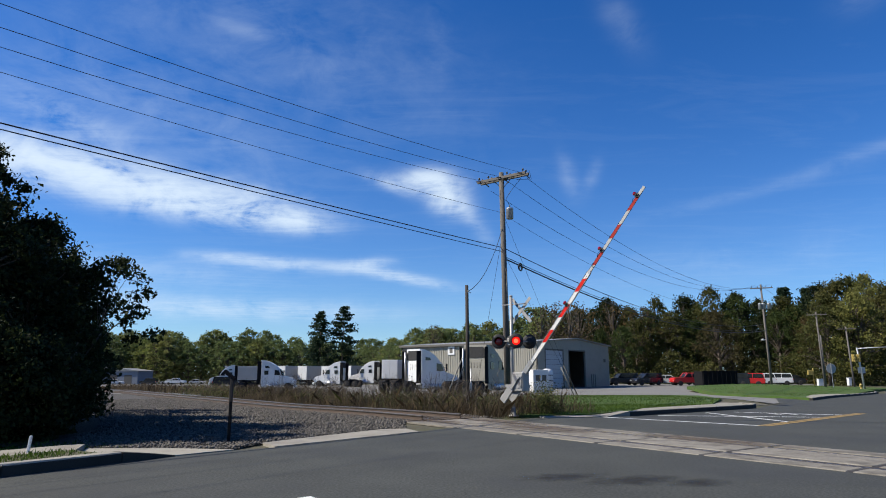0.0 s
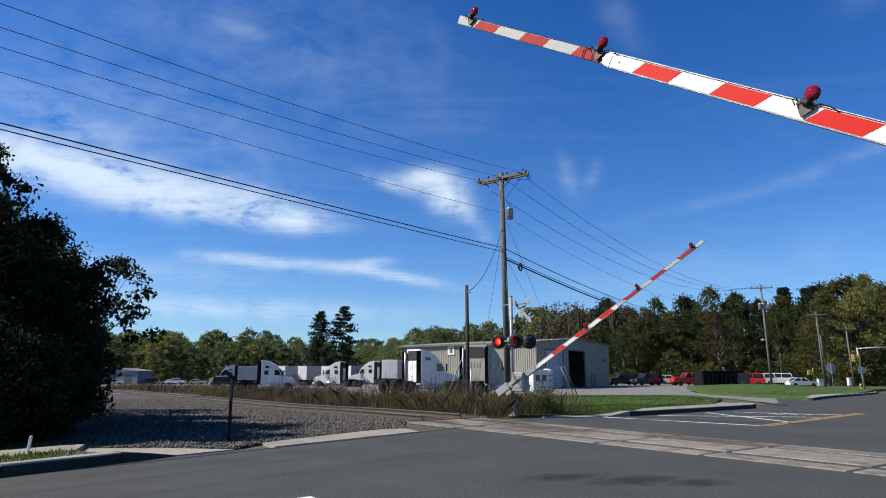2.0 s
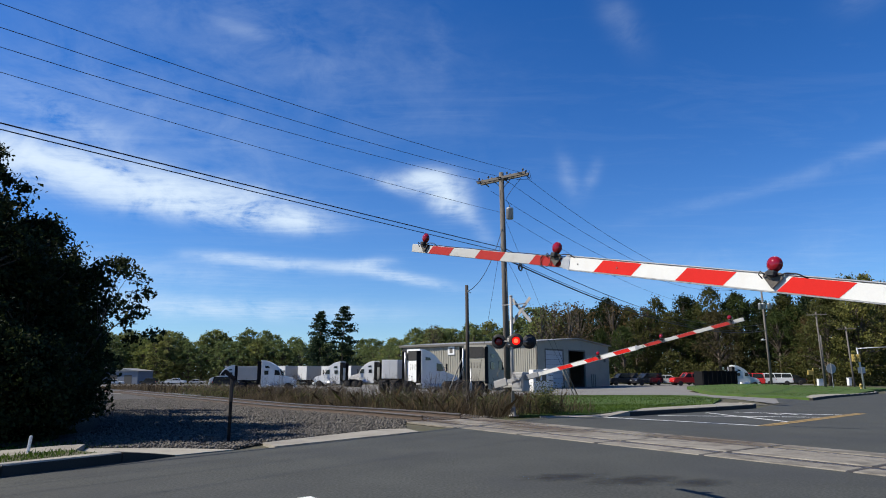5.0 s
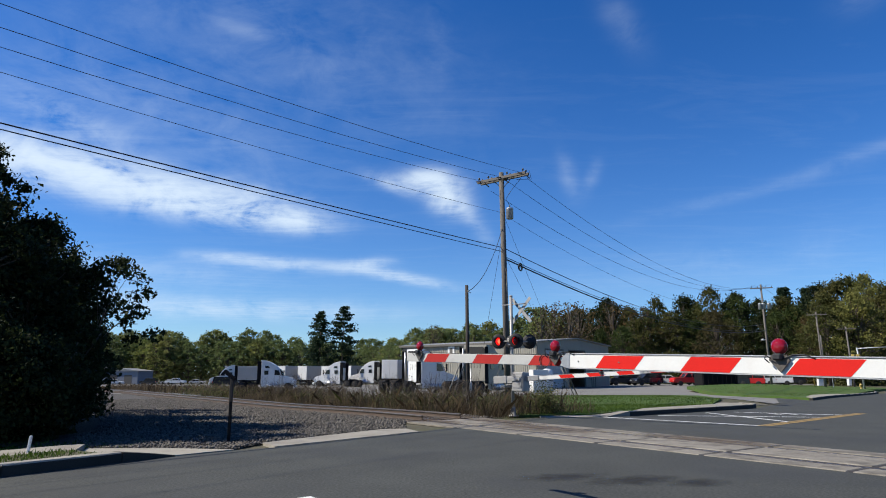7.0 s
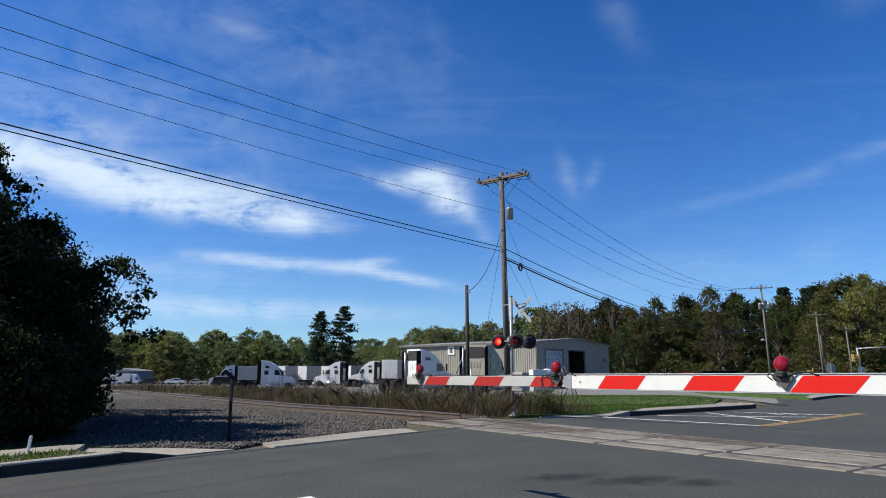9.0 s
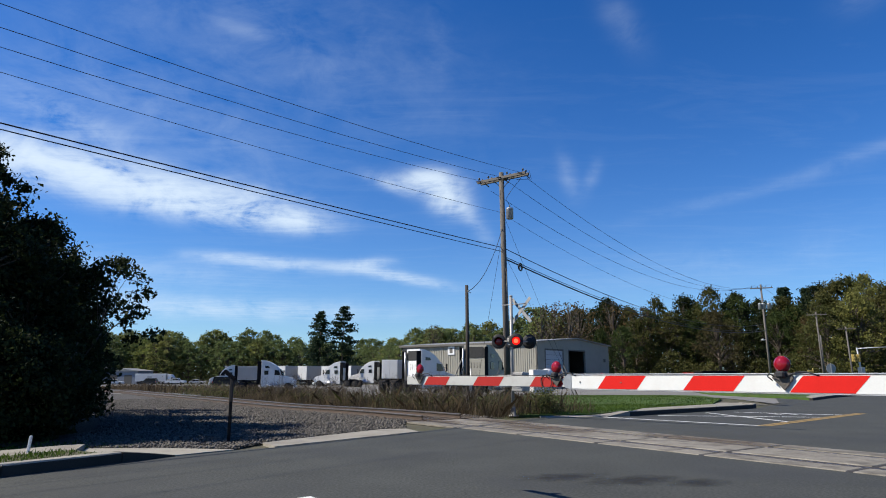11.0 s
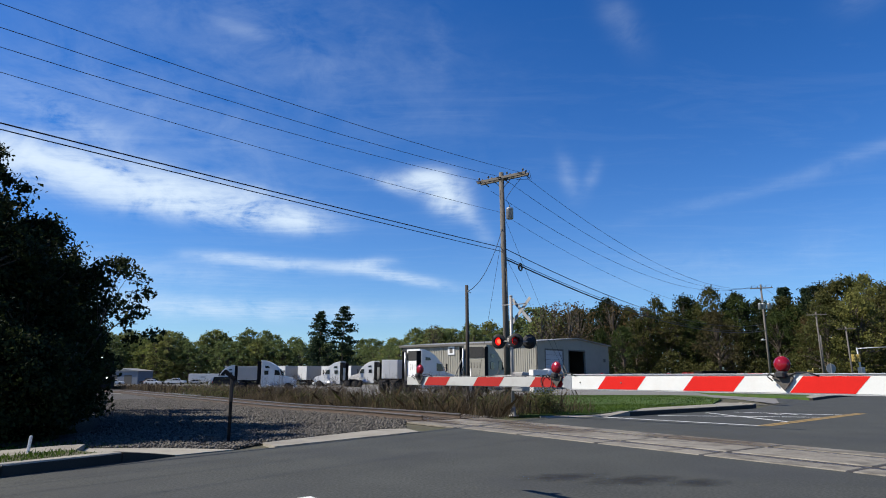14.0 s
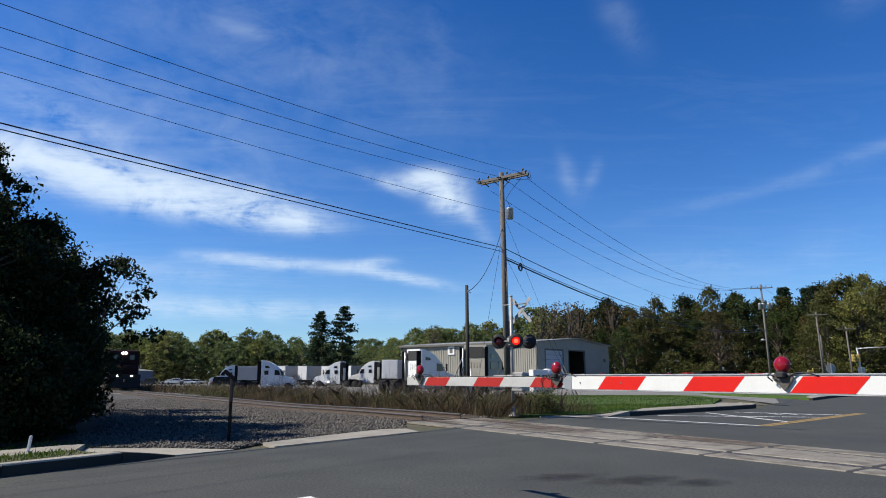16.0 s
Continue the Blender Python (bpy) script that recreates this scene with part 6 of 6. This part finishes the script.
    add_tube(bm, (0, 0.04, 2.1), (0, 0.06, 2.1), 0.48, None, 28)
    part("sign_plate", bm, trailer_side, p, "bare grey sign back")
    p = thing("road_sign", at(43.6, 69.5, 0), "small square road sign seen from its back", "road sign", "road signs")
    bm = B()
    add_box(bm, (-0.03, -0.03, 0), (0.03, 0.03, 2.4), 0.008)
    part("sign_post", bm, galv, p)
    bm = B()
    add_box(bm, (-0.38, 0.03, 1.75), (0.38, 0.05, 2.35), 0.006)
    part("sign_plate", bm, galv, p)
    # traffic signal with mast arm
    p = thing("traffic_signal", at(44.0, 70.0, 0), "grey traffic signal pole with long mast arm and yellow head", "traffic signal")
    bm = B()
    add_tube(bm, (0, 0, 0), (-0.35, 0, 4.4), 0.11, 0.08, 12)
    part("signal_pole", bm, galv, p)
    bm = B()
    add_tube(bm, (-0.35, 0, 4.3), (8, -1, 4.75), 0.055, 0.035, 8)
    part("mast_arm", bm, galv, p)
    for x in (-0.95, -0.45):
        h = new("signal_head")
        h.parent = p
        h.matrix_basis = pose(x, -0.2, 2.85)
        bm = B()
        add_box(bm, (-0.15, -0.12, 0.1), (0.15, 0.12, 0.85), 0.03)
        part("housing", bm, yellow_paint, h, "yellow signal housing")
        for z in (0.15, 0.42, 0.7):
            bm = B()
            add_lathe(bm, [(0.08, 0.0), (0.11, 0.02), (0.11, 0.16), (0.1, 0.16)], 12, Matrix.Translation((0, -0.14, z)) @ Matrix.Rotation(math.pi / 2, 4, "X"))
            part("visor", bm, yellow_paint, h)
    # yellow pedestrian signal, cabinets, hydrant
    p = thing("pedestrian_signal", at(49.6, 89.5, 0), "yellow pedestrian signal on a short pole", "pedestrian signal")
    bm = B()
    add_tube(bm, (0, 0, 0), (0, 0, 2.4), 0.06, None, 8)
    part("pole", bm, yellow_paint, p)
    bm = B()
    add_box(bm, (-0.75, -0.15, 1.5), (-0.1, 0.15, 2.1), 0.04)
    part("signal_head", bm, yellow_paint, p)
    for x, y, w, h in ((50.0, 88.6, 0.85, 0.85), (54.6, 90, 0.4, 1.0)):
        p = thing("utility_cabinet", at(x, y, 0, 0.1), "pale grey utility cabinet on the grass strip", "cabinet", "utility cabinets")
        bm = B()
        add_box(bm, (-w / 2, -0.25, 0), (w / 2, 0.25, h), 0.03)
        part("body", bm, alu_box, p)
        bm = B()
        add_box(bm, (-w / 2 - 0.03, -0.28, h), (w / 2 + 0.03, 0.28, h + 0.06), 0.02)
        part("lid", bm, alu_box, p)
    p = thing("fire_hydrant", at(42.7, 68.5, 0), "yellow fire hydrant on the kerb corner", "hydrant")
    bm = B()
    add_lathe(bm, [(0.16, 0), (0.16, 0.05), (0.11, 0.07), (0.11, 0.5), (0.15, 0.53), (0.15, 0.57), (0.1, 0.66), (0.03, 0.72)], 14)
    part("barrel", bm, yellow_paint, p)
    bm = B()
    add_tube(bm, (-0.2, 0, 0.42), (0.2, 0, 0.42), 0.06, None, 10)
    part("outlet", bm, yellow_paint, p)
    # tar smears on the near lane: thin films that fade at their edges
    for cx, cy, w, h, turn in ((1.75, 10.05, 1.0, 0.5, 20), (2.75, 9.75, 1.15, 0.55, 24), (3.55, 9.55, 0.7, 0.42, 22)):
        bm = B()
        bmesh.ops.create_grid(bm, x_segments=1, y_segments=1, size=1.0)
        ob = tagged(part("tar_smear", bm, tar_film), "faded dark tyre and tar smear on the asphalt", "road marking", "tar smears", "structure")
        ob.matrix_basis = pose(cx, cy, 0.004, 0, 0, turn) @ Matrix.Diagonal((w, h, 1, 1))


build_fixtures()


# ---- weeds, grass and stones ----
weed_brown = leaf_mat("dry_weeds", (0.088, 0.066, 0.042), (0.15, 0.115, 0.072), amount=0.6)
weed_green = leaf_mat("green_weeds", (0.075, 0.085, 0.03), (0.13, 0.125, 0.045), amount=0.5)
grass_leaf = leaf_mat("grass_blades", (0.05, 0.095, 0.013), (0.1, 0.145, 0.025), amount=0.4)


def blades(name, pts, heights, width, lean, material, label, category, rng):
    """Thin upright blades or stalks, bent once, all in one object."""
    n = len(pts)
    a = rng.uniform(0, 2 * math.pi, n)
    side = np.stack([np.cos(a), np.sin(a), np.zeros(n)], 1) * width * rng.uniform(0.6, 1.4, (n, 1)) / 2
    tip = np.stack([rng.normal(size=n) * lean, rng.normal(size=n) * lean, np.ones(n)], 1) * heights[:, None]
    mid = pts + tip * np.array([0.3, 0.3, 0.55])
    v = np.stack([pts - side, pts + side, mid + side * 0.7, pts + tip, mid - side * 0.7], 1).reshape(-1, 3)
    me = bpy.data.meshes.new(name)
    me.vertices.add(5 * n)
    me.vertices.foreach_set("co", v.astype(np.float32).ravel())
    me.loops.add(5 * n)
    me.loops.foreach_set("vertex_index", np.arange(5 * n, dtype=np.int32))
    me.polygons.add(n)
    me.polygons.foreach_set("loop_start", np.arange(0, 5 * n, 5, dtype=np.int32))
    me.polygons.foreach_set("loop_total", np.full(n, 5, dtype=np.int32))
    me.update(calc_edges=True)
    me.materials.append(material)
    return tagged(new(name, me), label, category, kind="stuff")


def strip(rng, n, s0, s1, n0, n1):
    """Points scattered in a stretch along the track, in tufts."""
    s = rng.uniform(s0, s1, n)
    o = rng.uniform(n0, n1, n)
    tuft = np.array([noise.noise((a * 0.55, b * 0.55, 3.0)) for a, b in zip(s, o)])
    keep = tuft > rng.uniform(-0.5, 0.25, n)
    return s[keep], o[keep], tuft[keep]


def inside(p, poly):
    x, y = p
    c = False
    for (ax, ay), (bx, by) in zip(poly, poly[1:] + poly[:1]):
        if (ay > y) != (by > y) and x < (bx - ax) * (y - ay) / (by - ay) + ax:
            c = not c
    return c


def build_growth():
    rng = np.random.default_rng(11)

    def world(s, o):
        return np.array([on_track(a, b, -0.04)[:] for a, b in zip(s, o)])

    s, o, t = strip(rng, 30000, 17.6, 46.0, 2.0, 7.0)
    blades("dry_weeds", world(s, o), (0.4 + 0.7 * rng.random(len(s)) ** 2 + 0.4 * t) * (0.45 + 0.55 * np.clip((o - 1.5) / 2.5, 0, 1)), 0.012, 0.5, weed_brown, "tangled dry brown weeds along the track", "weeds", rng)
    s, o, t = strip(rng, 8000, 18.5, 60.0, 2.6, 7.5)
    blades("green_weeds", world(s, o), 0.3 + 0.45 * rng.random(len(s)) + 0.3 * t, 0.016, 0.5, weed_green, "ragged green weeds among dry stalks", "weeds", rng)
    s, o, t = strip(rng, 9000, 46.0, 110.0, 2.2, 9.0)
    blades("far_weeds", world(s, o), 0.4 + 0.5 * rng.random(len(s)) + 0.4 * t, 0.05, 0.3, weed_brown, "dry tall grass beside the far track", "weeds", rng)
    # leafy brush: by the mast, along the lot and two bushes by the rails
    pts = []
    for x, y, w, h, n in ((3.7, 24.6, 0.6, 1.0, 2200), (2.2, 26.2, 1.2, 0.8, 900), (0.4, 28.8, 1.6, 0.8, 900), (-1.8, 31.5, 1.5, 0.9, 900), (-17.6, 48, 1.9, 1.3, 1200), (-15.4, 47, 1.2, 1.0, 800), (-12.9, 50, 1.6, 1.0, 700), (-8, 42, 1.5, 0.7, 600), (-4.2, 36, 1.5, 0.7, 600)):
        d = rng.normal(size=(n, 3)) * np.array([w * 0.5, w * 0.5, h * 0.3])
        q = d + np.array([x, y, gz(x, y) + h * 0.42])
        q[:, 2] = np.maximum(q[:, 2], gz(x, y) + 0.03)
        pts.append(q)
    ob = new("brush", leaf_mesh("brush", np.concatenate(pts), 0.04, rng, weed_green))
    tagged(ob, "low leafy brush among the weeds", "bushes", kind="stuff")
    # bare stalks with forks
    bm = B()
    for i in range(330):
        a, b = rng.uniform(18, 44), rng.uniform(2.4, 6.2)
        p = on_track(a, b, -0.05)
        h = rng.uniform(0.8, 1.7)
        q = p + Vector((rng.normal() * 0.2, rng.normal() * 0.2, h))
        add_tube(bm, p, q, 0.009, 0.004, 3, caps=False)
        for k in range(4):
            f = rng.uniform(0.35, 0.9)
            m = p.lerp(q, f)
            add_tube(bm, m, m + Vector((rng.normal() * 0.2, rng.normal() * 0.2, rng.uniform(0.1, 0.4))), 0.006, 0.003, 3, caps=False)
    tagged(part("bare_stalks", bm, bark), "bare forked stalks standing over the weeds", "weeds", kind="stuff")
    # lawn and verge blades
    pts = []
    for (x0, y0, x1, y1), n in (((2.4, 23.8, 12.0, 31.0), 14000), ((6, 30, 16, 48), 9000), ((20.5, 40, 38, 66), 9000), ((-8.2, 10.3, -5.7, 12.4), 500), ((-11.5, 11.0, -6.5, 15.2), 5000)):
        q = np.stack([rng.uniform(x0, x1, n), rng.uniform(y0, y1, n)], 1)
        pts.append(q)
    q = np.concatenate(pts)

    lawns = [[(2.3, 23.6), (5.4, 24.35), (6.9, 26.25), (7.8, 26.25), (11.85, 29.7), (12.2, 30.8), (16.0, 38.7), (18.6, 49), (7.5, 50), (2.5, 46), (1.5, 30)], [(21.8, 41), (24.4, 45), (37, 60), (37, 66), (25, 66), (22.3, 54)],
             [(-8.15, 10.35), (-6.85, 12.3), (-6.4, 12.1), (-5.75, 11.7), (-6.6, 10.2)], [(-7.6, 13.75), (-5.9, 13.8), (-6.3, 15.2), (-11, 15.2), (-11.5, 9.5)]]
    keep = [p for p in q if any(inside(p, L) for L in lawns)]
    keep = np.array([(x, y, gz(x, y) + (0.03 if inside((x, y), lawns[0]) else -0.05 if inside((x, y), lawns[3]) else 0.1 + 0.6 * math.exp(-((x - 30) ** 2 + (y - 65) ** 2) / 70))) for x, y in keep])
    blades("grass", keep, rng.uniform(0.04, 0.11, len(keep)), 0.02, 0.4, grass_leaf, "short green lawn grass", "grass", rng)


def build_stones():
    """Crushed stone on the ballast shoulder: joined, each stone a jittered lump."""
    rng = np.random.default_rng(3)
    n = 95000
    s = 13.0 + 36 * rng.random(n) ** 1.4
    o = rng.uniform(-10.5, 2.2, n)
    xy = [(T * a + NRM * (TRACK_N + b))[:2] for a, b in zip(s, o)]
    keep = np.array([inside(p, BALLAST) and not inside(p, WOOD_FLOOR) for p in xy]) & ~((np.abs(o) < 1.3) & (rng.random(n) < 0.6)) & ~(np.abs(np.abs(o) - 0.755) < 0.09)
    s, o = s[keep], o[keep]
    n = len(s)
    base = np.array([on_track(a, b, 0.0)[:] for a, b in zip(s, o)])
    base[:, 2] += rng.uniform(-0.02, 0.03, n) - 0.01
    oct_v = np.array([(1, 0, 0), (-1, 0, 0), (0, 1, 0), (0, -1, 0), (0, 0, 1), (0, 0, -1)], float)
    size = rng.uniform(0.018, 0.042, n) * (1 + 0.008 * s)
    v = oct_v[None] * (0.65 + 0.6 * rng.random((n, 6, 1))) + rng.normal(size=(n, 6, 3)) * 0.22
    a = rng.uniform(0, 6.28, n)
    c, sn = np.cos(a)[:, None], np.sin(a)[:, None]
    v = np.stack([v[..., 0] * c - v[..., 1] * sn, v[..., 0] * sn + v[..., 1] * c, v[..., 2] * 0.8], 2) * size[:, None, None] + base[:, None]
    tri = np.array([(0, 2, 4), (2, 1, 4), (1, 3, 4), (3, 0, 4), (2, 0, 5), (1, 2, 5), (3, 1, 5), (0, 3, 5)])
    idx = (np.arange(n)[:, None, None] * 6 + tri[None]).reshape(-1)
    me = bpy.data.meshes.new("ballast_stones")
    me.vertices.add(6 * n)
    me.vertices.foreach_set("co", v.astype(np.float32).ravel())
    me.loops.add(len(idx))
    me.loops.foreach_set("vertex_index", idx.astype(np.int32))
    me.polygons.add(len(idx) // 3)
    me.polygons.foreach_set("loop_start", np.arange(0, len(idx), 3, dtype=np.int32))
    me.polygons.foreach_set("loop_total", np.full(len(idx) // 3, 3, dtype=np.int32))
    me.update(calc_edges=True)
    me.materials.append(stone_mat)
    tagged(new("ballast_stones", me), "loose grey crushed stones of the track ballast", "gravel", kind="stuff")


build_growth()
build_stones()
# ---- what moves ----
NEAR_ROWS = [(0, 52.3), (0.5, 47.0), (1, 41.9), (1.5, 36.95), (2, 32.65), (2.5, 28.55), (3, 24.78), (3.5, 21.27), (4, 17.87), (4.2, 16.58), (4.8, 12.9), (5.4, 9.5), (5.9, 6.9), (6.3, 4.85), (6.5, 3.97), (7, 1.84), (7.5, 1.04), (8, 0.46), (8.4, -0.1), (9, -0.2), (16, -0.27)]
FAR_ROWS = [(0, 50.7), (0.5, 45.2), (1, 39.7), (1.5, 35.2), (2, 31.2), (2.5, 27.6), (3, 24.2), (3.5, 21), (4, 18), (4.6, 14.6), (5.2, 11.4), (5.8, 8.3), (6.3, 6.0), (7, 3), (7.5, 1.6), (8, 0.8), (8.4, 0), (9, 0), (16, 0)]


def motions():
    for (arm, pivot, drop), rows in zip(arm_list, (FAR_ROWS, NEAR_ROWS)):
        walk(arm, [(t, Matrix.Translation(pivot) @ Matrix.Rotation(-radians(a), 4, "Y") @ Matrix.Translation((0, 0, -drop))) for t, a in rows])
    # flashers: the added drum turns half round at each change, imitating the switching
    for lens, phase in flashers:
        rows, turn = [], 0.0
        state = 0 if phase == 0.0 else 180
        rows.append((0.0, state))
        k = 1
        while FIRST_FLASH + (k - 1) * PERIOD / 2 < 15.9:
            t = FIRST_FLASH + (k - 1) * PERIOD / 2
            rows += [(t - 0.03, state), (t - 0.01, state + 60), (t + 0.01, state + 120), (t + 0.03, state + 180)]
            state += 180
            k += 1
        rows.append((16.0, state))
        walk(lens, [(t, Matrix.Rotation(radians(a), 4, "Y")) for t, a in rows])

    # the train rolls in at a steady pace; the truck and the car cross the far lot
    def rail_pose(s):
        p = on_track(s, 0, 0.165)
        q = on_track(s + 18, 0, 0.165)
        d = (p - q).normalized()
        return Matrix.Translation(p) @ d.to_track_quat("X", "Z").to_matrix().to_4x4()
    walk(loco, [(t, rail_pose(73.6 + 7.6 * (16 - t))) for t in (0, 2, 4, 6, 8, 10, 12, 13, 14, 15, 16)])
    walk(moving_truck, [(t, at(-73.0 + 5.2 * (t - 12.5), 196, 0)) for t in (0, 4, 8, 12, 14, 16)])
    walk(moving_car, [(t, at(-71.5 + 5.0 * (t - 16), 188, 0)) for t in (0, 4, 8, 12, 14, 16)])

    # a car and then a truck leave the lot by the same way, between the dumpster and the parked cars
    def leave(t):
        a = exit_pose(t - 0.05)
        b = exit_pose(t + 0.05)
        return at(*exit_pose(t), math.degrees(math.atan2(b[1] - a[1], b[0] - a[0])))
    times = (0, 1.5, 2.9, 3.3, 3.7, 4.0, 4.2, 4.4, 4.6, 4.8, 5.0, 5.6, 6.3, 6.5, 8, 10.3, 16)
    walk(passing_truck, [(t, leave(t)) for t in times])
    walk(passing_car, [(t, leave(t + 3.86)) for t in (0, 0.2, 0.4, 0.6, 0.8, 1.1, 1.8, 2.5, 3, 4, 6, 9, 12, 16)])


def exit_pose(t):
    ts = (-1, 0, 3.3, 4.0, 4.25, 4.6, 4.95, 6.3, 6.5, 10.3, 21)
    xs = (10.6, 13, 19, 22, 24.5, 30, 35, 50.6, 53.4, 100, 232)
    ys = (105.6, 103.5, 98.3, 95.3, 91.6, 86.5, 85, 85, 85, 84, 84)
    return float(np.interp(t, ts, xs)), float(np.interp(t, ts, ys))


motions()
